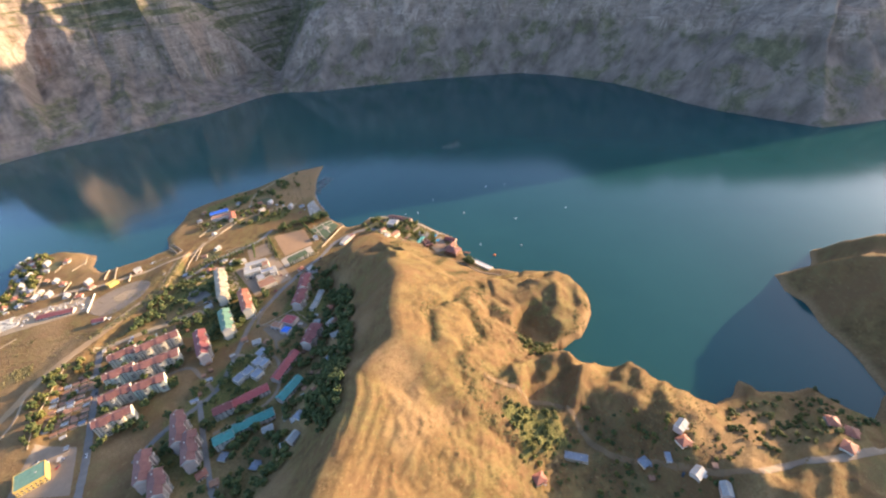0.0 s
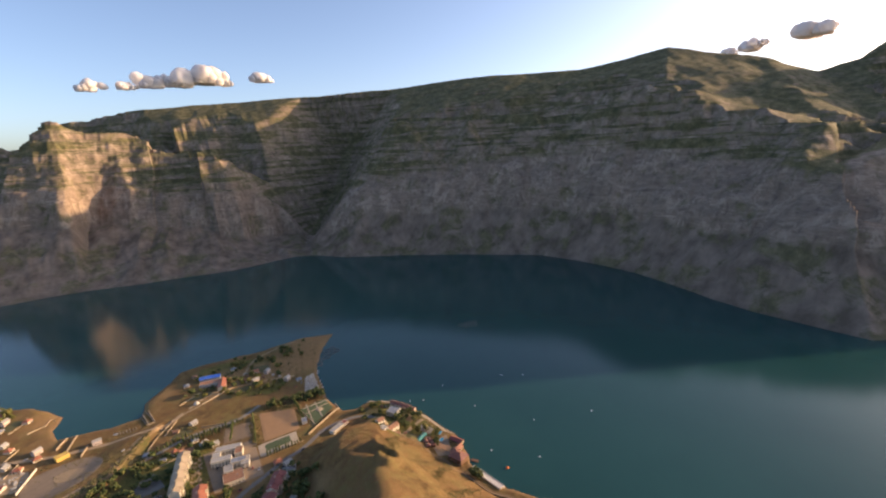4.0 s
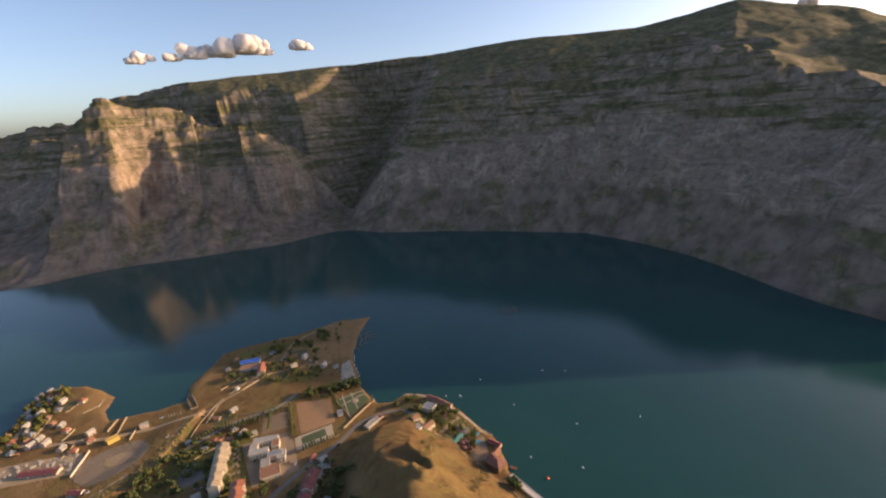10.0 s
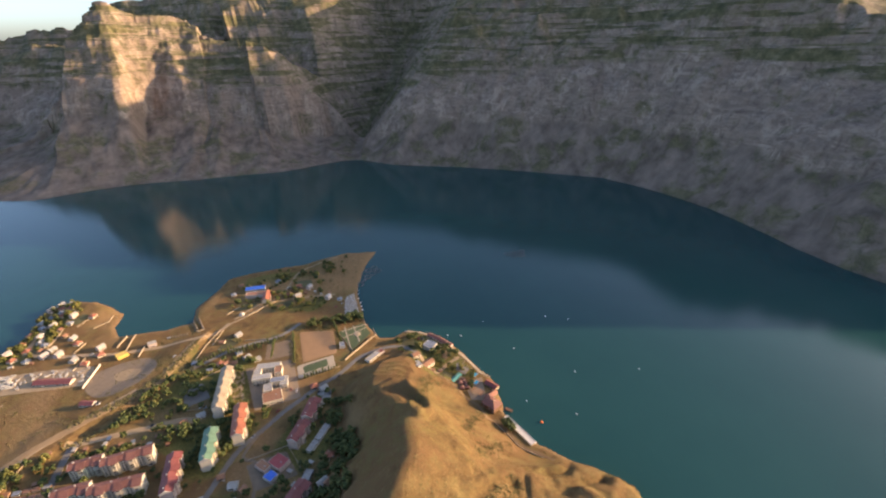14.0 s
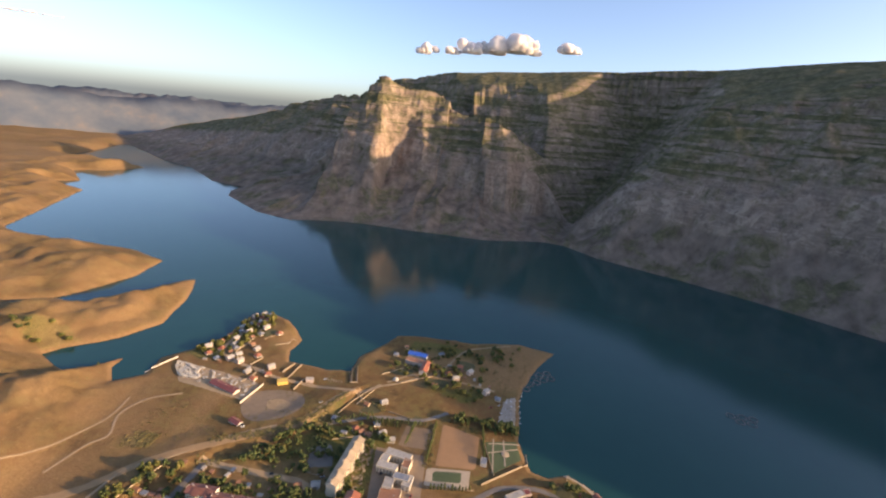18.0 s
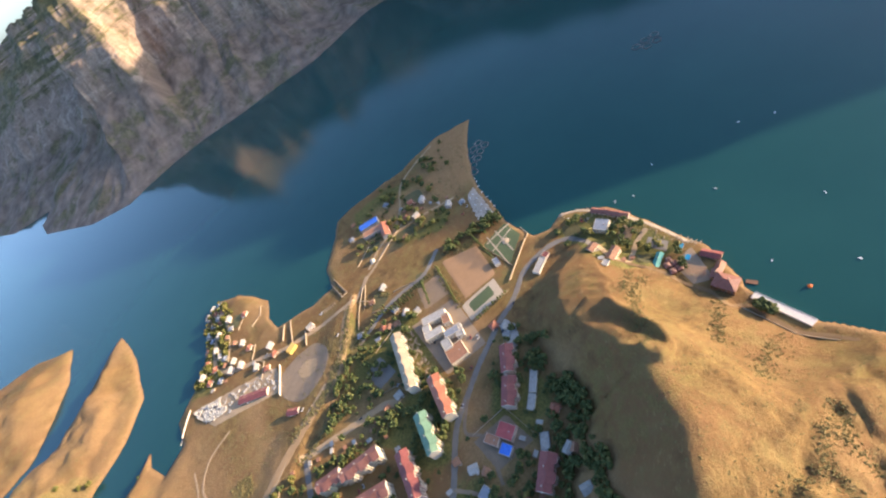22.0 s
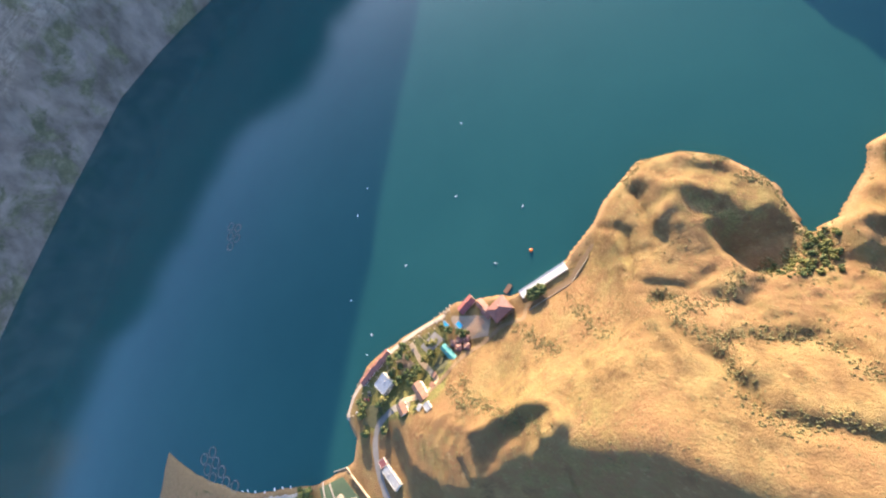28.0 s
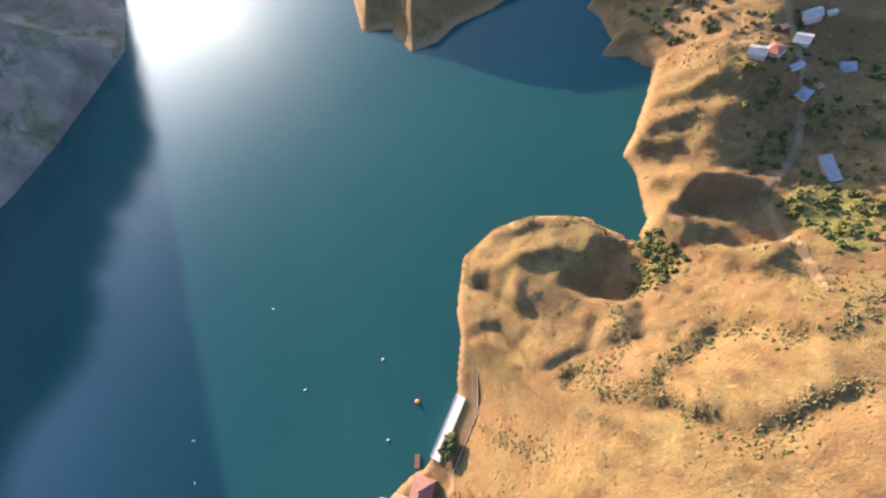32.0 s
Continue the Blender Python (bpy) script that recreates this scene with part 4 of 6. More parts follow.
# ---- the peninsula: long blue-roofed building and neighbours ----
long_house(-9, 598, 31, -14, BLUE_ROOF, WHITE, "long building with a bright blue and white sheet roof", 2, 12, 2.2, name="blue_roofed_building", category="building")
hall(-12, 578, 30, 13, 6, -20, RUST, PINK, "brown-roofed hall beside the blue-roofed building")
long_house(4, 560, 30, 77, ORANGE_ROOF, CREAM, "house with an orange roof beside the blue-roofed building", 2, 12, 3)
hall(-292, 184, 24, 20, 8, 0, GREEN_ROOF, YELLOW, "market hall with a green roof and a yellow front", "market_hall", "building")
hall(-196, 497, 9, 14, 5, -65, YELLOW, YELLOW, "small bright yellow kiosk building on the lakeside road", "kiosk", "building", windows=False)
long_house(-267, 474, 46, -25, RED_ROOF, WHITE, "long workshop with a dark red roof in the stone yard", 1, 11, 2.0, name="workshop", category="building")
long_house(-220, 404, 16, -30, RED_ROOF, WHITE, "small red-roofed house on the dry terrace", 1, 8, 2.0)
# ---- resort on the east shore ----
hall(190, 312, 15, 15, 7, -60, SLATE, WHITE, "white guest house with a blue-grey and white roof near the water", "guest_house", "building")
for x, y in ((203, 334), (208, 324), (212, 314), (216, 305)):
    long_house(x, y, 10, -62, BROWN_ROOF, PINK, "small red-brown roofed lakeside cabin", 1, 7, 1.8, name="lakeside_cabin", category="cabin", group="lakeside cabins")
long_house(168, 273, 16, 18, RUST, CREAM, "tan-roofed guest house by the lane", 2, 9, 2.2)
long_house(160, 294, 10, 10, RUST, CREAM, "small tan-roofed cottage by the lane", 1, 8, 1.8)
hall(152, 265, 7, 6, 3.5, 18, PALE_ROOF, WHITE, "small white flat-roofed shed", "shed", "shed", windows=False)
long_house(191, 238, 17, 26, TEAL_ROOF, STONE, "low shelter with a teal roof", 1, 6, 1.2, name="shelter", category="shelter")
for x, y in ((197, 231), (197, 225), (196, 218), (191, 227), (189, 219)):
    long_house(x, y, 5.5, 60, BROWN_ROOF, TIMBER, "small brown-roofed wooden gazebo on the resort terrace", 1, 5, 1.8, True, "gazebo", "gazebo", "resort gazebos")
long_house(225, 207, 17, -68, RED_ROOF, STONE, "lakeside restaurant with red-brown roofs", 1, 8, 2.2, name="restaurant", category="restaurant")
long_house(218, 193, 9, 22, ORANGE_ROOF, STONE, "small gabled restaurant room with an orange roof", 1, 7, 2.2, name="restaurant", category="restaurant")
long_house(209, 190, 9, 28, BROWN_ROOF, STONE, "restaurant wing with a brown roof", 1, 8, 2.4, name="restaurant", category="restaurant")
long_house(206, 178, 19, -72, BROWN_ROOF, TIMBER, "large brown-roofed lakeside restaurant pavilion", 2, 15, 4.0, True, "restaurant", "restaurant")
hall(111, 328, 21, 8, 4, 27, PALE_ROOF, WHITE, "long white-roofed house on the bend of the lakeside road", "road_house", "house")
hall(125, 334, 7, 7, 4, 20, RED_ROOF, PINK, "small house with a dark red roof by the road", "road_house", "house", windows=False)
hall(81, 374, 11, 7, 4, 78, SLATE, WHITE, "dark-roofed garden pavilion beside the pitch", "garden_pavilion", "pavilion")
for x, y, length, turn in ((19, 231, 22, 46), (5, 217, 15, 42)):
    hall(x, y, length, 7, 3.5, turn, PALE_ROOF, WHITE, "row of sheds with pale sheet roofs", "shed_row", "shed", windows=False)
hall(-8, 183, 15, 8, 3.5, 55, PALE_ROOF, SLATE, "workshop with a light blue-grey roof", "workshop", "building", windows=False)
hall(81, -130, 19, 7, 4, -55, SLATE, STONE, "long grey-roofed farm shed in the south hamlet", "farm_shed", "shed", windows=False)

# ---- small houses: a few kinds, copied ----
def cottage(w, d, h, rise, roof, wall, hipped, label):
    c = new("cottage")
    part("wall", boxes((0, 0, 0, w, d, h)), wall, c)
    bm = bmesh.new()
    (hip if hipped else gable)(bm, -w / 2, w / 2, d, h + 0.03, rise, 0.45)
    part("roof", bm, roof, c)
    if not hipped:
        for s in (-1, 1):
            bm = bmesh.new()
            peak(bm, s * (w / 2 - 0.1), d - 0.3, h - 0.1, rise * 0.96, 0.25)
            part("gable", bm, wall, c)
    part("chimney", boxes((w * 0.22, 0.6, h + rise * 0.3, 0.7, 0.7, rise)), STONE, c)
    part("door", boxes((w * 0.25, -d / 2 - 0.03, 0.3, 1.0, 0.1, 2.1)), TIMBER, c)
    part("porch", boxes((w * 0.25, -d / 2 - 0.9, 0, 2.0, 1.6, 0.35)), CONCRETE, c)
    part("canopy", boxes((w * 0.25, -d / 2 - 0.9, 2.4, 2.2, 1.8, 0.12)), roof, c)
    for ux in (-w * 0.25, 0):
        same("window", WINDOW, c, pose(ux, -d / 2 - 0.02, 1.1))
    return tagged(c, label, "house", "small houses of the town")


KINDS = [cottage(9, 7.5, 3.4, 2.2, PALE_ROOF, WHITE, False, "small white house with a pale sheet-metal gable roof"),
         cottage(8, 7, 3.2, 2.0, SLATE, CREAM, True, "small cream house with a grey-blue hipped roof"),
         cottage(9, 8, 3.4, 2.4, ORANGE_ROOF, CREAM, True, "small house with an orange-red hipped roof"),
         cottage(7, 6, 3.0, 1.6, RUST, STONE, False, "low stone house with a rusty gable roof"),
         cottage(10, 7, 5.8, 2.0, PALE_ROOF, PINK, False, "two-storey beige house with a pale metal roof")]
SPOTS = [(-304, 708), (-299, 688), (-313, 690), (-291, 655), (-273, 639), (-306, 664), (-299, 630), (-314, 634), (-326, 618), (-299, 579), (-301, 565), (-247, 627)]
SPOTS += [(-278, 592), (-266, 580), (-257, 561), (-254, 516), (-239, 500), (-225, 532), (-223, 514), (-160, 506), (-276, 623), (-310, 604), (-290, 703), (-284, 676), (-296, 671), (-284, 660), (-318, 650), (-288, 615), (-306, 590), (-318, 573), (-286, 560),
          (-330, 595), (-340, 575), (-330, 556), (-292, 545), (-312, 545), (-275, 540), (-105, 429), (-68, 408), (-51, 424), (-84, 223), (-74, 207), (-66, 198), (37, 299), (27, 308), (28, 276), (17, 198), (4, 163)]
SPOTS += [(-169, 78), (-107, 78), (-129, 53), (-93, 30), (-25, 98), (-162, 62), (-149, 82), (-118, 320), (-100, 322), (-58, 404), (-42, 408), (-75, 412), (-30, 398)]
SPOTS += [(60, 575), (75, 560), (40, 552), (52, 540), (112, 500), (96, 512), (30, 612), (-30, 628), (-45, 600), (-70, 462), (-48, 470), (20, 520)]
SPOTS += [(126, -203), (137, -185), (232, -251), (230, -263), (210, -265), (41, -125), (128, -222), (96, -203), (145, -178), (112, -171), (-60, 60), (-80, 48), (-40, 95), (-5, 130), (8, 160)]
for n, (x, y) in enumerate(SPOTS):
    kind = KINDS[2 if y < -240 or n in (11, 23) else (n * 7 + n // 3) % 5]
    turn = (n * 53) % 70 - 20 if x > -240 else (n * 31) % 30 + 50
    copy_thing(kind, pose(x, y, ground_z(x, y) - 0.3, 0, 0, turn))
    BUILT.append((x, y, 9, 8, turn))
for kind in KINDS:
    for ob in (*kind.children_recursive, kind):
        bpy.data.objects.remove(ob)


# ---- tin sheds in the yards ----
def tin_shed(w, d, h, roof, wall, label):
    c = new("tin_shed")
    part("wall", boxes((0, 0, 0, w, d, h)), wall, c)
    bm = boxes((0, 0, h + 0.03, w + 0.5, d + 0.6, 0.12))
    for v in bm.verts:
        v.co.z += 0.14 * v.co.y / d * 2
    part("roof", bm, roof, c)
    part("door", boxes((w * 0.2, -d / 2 - 0.03, 0.05, 0.9, 0.08, 1.9)), TIMBER, c)
    return tagged(c, label, "shed", "yard sheds")


SHEDS = [tin_shed(5.5, 3.4, 2.4, PALE_ROOF, STONE, "small yard shed with a pale tin roof"), tin_shed(4.2, 3.6, 2.2, RUST, TIMBER, "small wooden shed with a rusty tin roof"),
         tin_shed(7.5, 3.8, 2.5, SLATE, WHITE, "long white shed with a grey sheet roof")]
shed_rng = random.Random(31)
SHED_LINES = [([(24, 250), (-4, 205), (-30, 165), (-60, 95), (-100, 45)], 22), ([(-100, 215), (-135, 200), (-150, 175)], 8), ([(-240, 335), (-180, 322), (-130, 312)], 12),
              ([(-150, 300), (-130, 270), (-140, 235)], 7), ([(-100, 395), (-70, 405), (-40, 398)], 7), ([(-330, 545), (-290, 545), (-260, 530)], 9), ([(190, 250), (170, 262), (155, 285)], 6),
              ([(-250, 300), (-262, 240), (-275, 180)], 12), ([(110, -180), (140, -200), (120, -225)], 8), ([(40, 580), (70, 545), (100, 530)], 9)]
for line, count in SHED_LINES:
    for k in range(count):
        u = (k + 0.5) / count * (len(line) - 1)
        n = int(u)
        x = line[n][0] + (line[n + 1][0] - line[n][0]) * (u - n) + shed_rng.uniform(-9, 9)
        y = line[n][1] + (line[n + 1][1] - line[n][1]) * (u - n) + shed_rng.uniform(-9, 9)
        if ground_z(x, y) < 1.5 or any(math.hypot(x - b[0], y - b[1]) < 0.42 * max(b[2], b[3]) + 5 for b in BUILT):
            continue
        turn = shed_rng.choice((0, 90)) + shed_rng.uniform(-12, 12) + (40 if x > -60 and y < 300 else -10)
        copy_thing(SHEDS[shed_rng.choice((0, 0, 1, 1, 2))], pose(x, y, ground_z(x, y) - 0.25, 0, 0, turn))
        BUILT.append((x, y, 6, 4.5, turn))
for kind in SHEDS:
    for ob in (*kind.children_recursive, kind):
        bpy.data.objects.remove(ob)


# ---- garages by the western road ----
def garage_kind(roof, wall, label):
    g = new("garage")
    part("wall", boxes((0, 0, 0, 4.4, 6.4, 2.6)), wall, g)
    part("roof", boxes((0, 0, 2.605, 4.7, 6.8, 0.16)), roof, g)
    part("door", boxes((0, -3.22, 0.1, 3.0, 0.1, 2.2)), RUST, g)
    return tagged(g, label, "garage", "garage rows")


GARAGES = [garage_kind(PALE_ROOF, STONE, "low garage with a pale flat sheet roof"), garage_kind(RUST, STONE, "low garage with a rusty flat sheet roof"), garage_kind(SLATE, WHITE, "low garage with a grey flat roof")]
for row in range(5):
    for k in range(9):
        if (row * 5 + k * 3) % 7 == 0:
            continue
        x, y = -284 + row * 8.2 + k * 1.9, 232 + row * -1.5 + k * 8.2
        copy_thing(GARAGES[(0, 1, 2, 1, 1)[(row * 3 + k * 2 + row * k) % 5]], pose(x, y, ground_z(x, y) - 0.2, 0, 0, 77 + (180 if row % 2 else 0)))
        BUILT.append((x, y, 5, 6.5, 77))
for kind in GARAGES:
    for ob in (*kind.children_recursive, kind):
        bpy.data.objects.remove(ob)


# ---- roads and yards ----
strip("road", [(162, 288), (164, 312), (158, 331), (140, 341), (113, 342), (92, 337), (72, 324), (55, 315), (36, 309), (10, 296), (-14, 284), (-39, 268), (-68, 248), (-100, 206), (-134, 168), (-186, 154), (-217, 137)], 6, ASPHALT,
      "worn grey town road between blocks and ridge")
strip("road", [(40, 460), (6, 440), (-29, 441), (-61, 438), (-91, 427), (-112, 420)], 5.5, ASPHALT, "worn asphalt lane past the school")
strip("road", [(-57, 512), (-78, 494), (-100, 489), (-135, 493), (-177, 502), (-211, 510), (-243, 526), (-275, 537), (-300, 553), (-318, 580), (-308, 640)], 6.5, DUST, "pale dusty lakeside road")
strip("road", [(-84, 497), (-102, 480), (-118, 456), (-130, 434), (-144, 414), (-160, 401), (-182, 389), (-216, 372), (-275, 338), (-330, 290), (-420, 250)], 11, SAND, "wide pale dirt road across the dry terrace")
strip("road", [(-232, 345), (-208, 340), (-163, 333), (-119, 326), (-103, 314)], 8, DUST, "dusty lane behind the apartment blocks")
strip("road", [(-225, 345), (-232, 306), (-240, 250), (-248, 197), (-255, 160), (-263, 125), (-275, 60)], 7, ASPHALT, "grey street along the garages")
strip("road", [(-150, 168), (-160, 107), (-166, 62), (-170, 20)], 5, ASPHALT, "narrow street between maroon-roofed blocks")
strip("road", [(174, 368), (190, 358), (201, 342), (216, 305), (224, 268), (226, 232)], 4, PAVING, "pale lakeside promenade")
strip("road", [(222, 84), (214, 98), (203, 115), (201, 140), (199, 156), (190, 163), (193, 182), (187, 202), (182, 224), (173, 246), (164, 268)], 3.6, DIRT, "dusty track behind the resort")
strip("road", [(154, 664), (112, 652), (69, 629), (30, 565), (-30, 522), (-62, 508)], 3.5, DUST, "dirt track along the peninsula")
strip("road", [(110, 520), (40, 540), (-10, 545), (-50, 520)], 3.5, DUST, "dirt lane on the peninsula")
strip("road", [(150, -232), (176, -243), (195, -262), (236, -284), (300, -320)], 5, YARD, "grey-brown road above the south bay")
strip("road", [(64, -40), (89, -74), (107, -97), (102, -122), (104, -150), (122, -190), (150, -232)], 4.5, DIRT, "rutted brown track to the south hamlet")
strip("track", [(-331, 253), (-309, 279), (-296, 319), (-263, 340), (-235, 363), (-208, 384), (-170, 404)], 3, DUST, "pale wheel track along the bank")
strip("track", [(-372, 312), (-361, 352), (-349, 371), (-362, 407), (-348, 439), (-313, 456)], 2.5, DUST, "faint curved track on the dry terrace")
strip("track", [(-420, 300), (-393, 343), (-384, 363), (-370, 400), (-372, 440)], 2.2, DUST, "faint track over the dry slope")
strip("lane", [(-282, 640), (-285, 612), (-292, 580), (-300, 552)], 2.6, DUST, "narrow pale lane between cape gardens")
strip("lane", [(-100, 206), (-84, 190), (-66, 165), (-84, 120), (-120, 112), (-150, 116)], 3.5, YARD, "trodden lane between long houses")
strip("lane", [(-39, 268), (-62, 240), (-50, 222), (-60, 180)], 3.2, YARD, "trodden lane past the kindergarten")
strip("lane", [(-195, 236), (-150, 228), (-140, 200), (-134, 168)], 4, YARD, "trodden yard lane between apartment blocks")
patch("pitch", [(80, 418), (71, 362), (24, 363), (33, 437)], CLAY, "bare red clay football pitch", 0.22)
patch("pavement", [(66, 361), (62, 332), (11, 333), (14, 361)], PAVING, "pale paving round the small turf pitch", 0.16)
patch("turf_pitch", [(55, 357), (54, 340), (21, 340), (21, 356)], TURF, "small green artificial turf pitch", 0.36)
patch("pavement", [(-48, 388), (16, 378), (10, 298), (-46, 300)], YARD, "trodden grey-brown school yard", 0.12)
patch("field", [(-14, 428), (26, 424), (14, 386), (-22, 391)], FIELD, "ploughed brown field beside a tree belt", 0.2, ragged=0.8)
patch("pavement", [(-291, 230), (-257, 198), (-266, 142), (-314, 180)], YARD, "trodden market yard", 0.2)
patch("yard", [(-368, 536), (-228, 494), (-220, 446), (-335, 482)], DUST, "dusty stone-cutting yard", 0.2, ragged=1.0)
patch("pavement", [(-62, 228), (-20, 228), (-14, 190), (-58, 190)], YARD, "grey-brown kindergarten yard", 0.15)
patch("yard", [(-122, 378), (-97, 386), (-88, 350), (-118, 344)], ASPHALT, "dark asphalt yard behind the long block", 0.15, ragged=0.6)
patch("yard", [(30, 304), (48, 296), (40, 276), (22, 284)], CONCRETE, "parking yard below the ridge", 0.15, ragged=0.6)
patch("garden_lawn", [(128, 418), (130, 386), (88, 356), (84, 412)], TURF, "dry green lawn of the lakeside garden", 0.12)
patch("harbour_ground", [(140, 512), (131, 444), (106, 452), (122, 502)], SHINGLE, "grey gravel harbour with boats and gear", 0.2, ragged=1.5)
patch("terrace", [(224, 228), (206, 188), (190, 198), (196, 226)], YARD, "grey-brown stone resort terrace", 0.2)
patch("court", [(209, 266), (216, 247), (205, 240), (198, 260)], ASPHALT, "dark grey resort court", 0.32)
strip("lane", [(216, 275), (197, 270), (184, 263), (172, 257), (166, 272), (168, 300)], 5, DUST, "pale lane through the resort")
patch("yard", [(204, 300), (214, 284), (196, 276), (186, 290)], YARD, "trodden brown garden ground behind the guest house", 0.14, ragged=1.0)


def blob(name, outline, mat, label, lift=0.2):
    """A patch with a rounded outline that follows the ground."""
    rim = smooth_line(outline + outline[:1], 3.0)[:-1]
    mid = sum(rim, Vector()) / len(rim)
    bm, rings = bmesh.new(), []
    for share in (0.2, 0.4, 0.6, 0.8, 0.96, 1.0):
        ring_pts = [mid + (p - mid) * share for p in rim]
        rings.append([bm.verts.new((p.x, p.y, ground_z(p.x, p.y) + lift - (0.3 if share == 1 else 0))) for p in ring_pts])
    heart = bm.verts.new((mid.x, mid.y, ground_z(mid.x, mid.y) + lift))
    n = len(rim)
    for k in range(n):
        bm.faces.new((heart, rings[0][k], rings[0][(k + 1) % n]))
        for a, b in zip(rings, rings[1:]):
            bm.faces.new((a[k], b[k], b[(k + 1) % n], a[(k + 1) % n]))
    bmesh.ops.recalc_face_normals(bm, faces=bm.faces)
    if heart.normal.z < 0:
        bmesh.ops.reverse_faces(bm, faces=bm.faces)
    return tagged(part(name, bm, mat), label, name, kind="structure")


blob("yard", [(-195, 481), (-164, 477), (-150, 447), (-164, 422), (-191, 410), (-212, 414), (-230, 439), (-223, 471)], YARD, "round bare grey-brown dirt field on the terrace")
blob("yard", [(-184, 462), (-170, 452), (-178, 436), (-196, 440), (-200, 456)], DUST, "pale worn middle of the dirt field", 0.42)
for outline in ([(-78, 450), (-60, 446), (-46, 456), (-62, 470)], [(-4, 448), (6, 444), (-4, 424), (-12, 430)], [(-262, 640), (-252, 632), (-266, 618), (-276, 628)], [(-283, 690), (-272, 680), (-280, 666), (-290, 676)],
                [(-338, 610), (-326, 600), (-334, 584), (-346, 596)], [(-316, 580), (-304, 572), (-310, 556), (-322, 562)], [(-20, 590), (12, 584), (4, 566), (-24, 572)], [(60, 600), (84, 590), (78, 566), (52, 574)],
                [(-40, 560), (-14, 556), (-20, 540), (-46, 546)], [(10, 540), (40, 536), (36, 518), (6, 524)], [(164, 350), (178, 342), (172, 324), (156, 332)], [(186, 258), (196, 246), (184, 240), (176, 252)]):
    blob("garden_plot", outline, GARDEN, "dark green watered garden plot between houses", 0.16)
for line in ([(126, 403), (88, 392)], [(110, 416), (106, 372)], [(97, 417), (90, 360)], [(130, 412), (90, 408)]):
    strip("garden_path", line, 1.6, PAVING, "pale straight garden path", 0.4)
for x, y, w, d in ((217, 234, 8, 5), (211, 221, 7, 5)):
    pool = thing("swimming_pool", x, y, 25, "small blue swimming pool in a stone rim", "pool", "resort pools", -0.3)
    part("rim", boxes((0, d / 2, 0, w + 0.6, 0.4, 0.35), (0, -d / 2, 0, w + 0.6, 0.4, 0.35), (w / 2, 0, 0, 0.4, d, 0.35), (-w / 2, 0, 0, 0.4, d, 0.35)), STONE, pool)
    part("pool_water", boxes((0, 0, 0, w, d, 0.22)), POOL, pool)

# ---- walls, quay, jetties ----
low_wall([(134, 379), (110, 363), (76, 341)], 2.6, 0.6, STONE, "pale stone garden wall along the ravine")
low_wall([(137, 440), (134, 379)], 2.2, 0.6, STONE, "pale stone retaining wall above the water")
low_wall([(84, 413), (91, 356)], 1.4, 0.4, STONE, "low stone wall between garden and pitch")
low_wall([(-220, 489), (-232, 443)], 3, 0.6, WHITE, "tall white boundary wall of the stone yard")
low_wall([(-368, 540), (-392, 500)], 2.5, 0.5, WHITE, "white boundary wall at the yard's lake side")
for a, b in (((-185, 549), (-195, 498)), ((-196, 550), (-205, 524)), ((-170, 508), (-176, 484)), ((-108, 553), (-101, 512)), ((-100, 555), (-93, 514))):
    low_wall([a, b], 2.2, 0.9, STONE, "straight concrete retaining wall running down to the lake", "retaining_wall")
for k in range(6):
    low_wall([(-135 + 3.8 * k, 517 - 0.4 * k), (-134.6 + 3.8 * k, 511 - 0.4 * k)], 1.6, 0.8, STONE, "short pale buttress wall in a row by the lakeside road", "buttress_wall")
for line in ([(-113, 556), (-103, 512), (-94, 514), (-104, 558)], [(-258, 535), (-241, 517), (-251, 491)], [(-247, 559), (-258, 535)], [(-51, 431), (-78, 448)], [(-70, 500), (-92, 466), (-104, 440)], [(-66, 498), (-84, 462)], [(-226, 609), (-244, 598)], [(-199, 600), (-221, 625), (-226, 606)],
             [(-40, 452), (-8, 440)], [(-30, 520), (40, 556)], [(-247, 627), (-266, 612)], [(-294, 603), (-288, 634)], [(-60, 540), (-30, 560)], [(-90, 486), (-74, 470)]):
    low_wall(line, 1.5, 0.45, STONE, "low pale stone wall between yards and banks")
low_wall([(66, 332), (16, 330)], 1.6, 0.4, STONE, "low wall beside the turf pitch")
low_wall([(14, 362), (22, 434)], 1.2, 0.4, STONE, "low wall along the clay pitch")
low_wall([(214, 92), (200, 114), (197, 140), (195, 155)], 1.2, 0.5, STONE, "low stone wall above the quay")
for line in ([(-268, 655), (-281, 629), (-297, 561)], [(-306, 712), (-323, 613)], [(-300, 632), (-272, 625)], [(-318, 598), (-288, 590)], [(-330, 575), (-298, 566)], [(-262, 330), (-290, 262), (-296, 226)], [(-60, 404), (-100, 392)], [(-118, 340), (-82, 330)], [(-58, 232), (-18, 232), (-10, 190)]):
    low_wall(line, 1.3, 0.35, STONE, "low rough stone garden wall")
quay = thing("quay", 213.5, 134, -83, "long pale concrete quay on the lake shore", "quay", "", 0)
quay.location.z = 1.8
part("deck", boxes((0, 0, -4.5, 46, 8.0, 6.3)), PALE_CONCRETE, quay)
part("kerb", boxes((0, 3.7, 1.8, 46, 0.4, 0.3), (0, -3.7, 1.8, 46, 0.4, 0.3)), CONCRETE, quay)
for k in range(7):
    bm = bmesh.new()
    bmesh.ops.create_cone(bm, cap_ends=True, segments=8, radius1=0.25, radius2=0.18, depth=0.7, matrix=pose(-20 + k * 6.6, 3.0, 2.15))
    part("bollard", bm, PIPE, quay)
landing = thing("landing_stage", 222, 166, -60, "small pale landing stage beside the restaurant", "jetty")
landing.location.z = 0
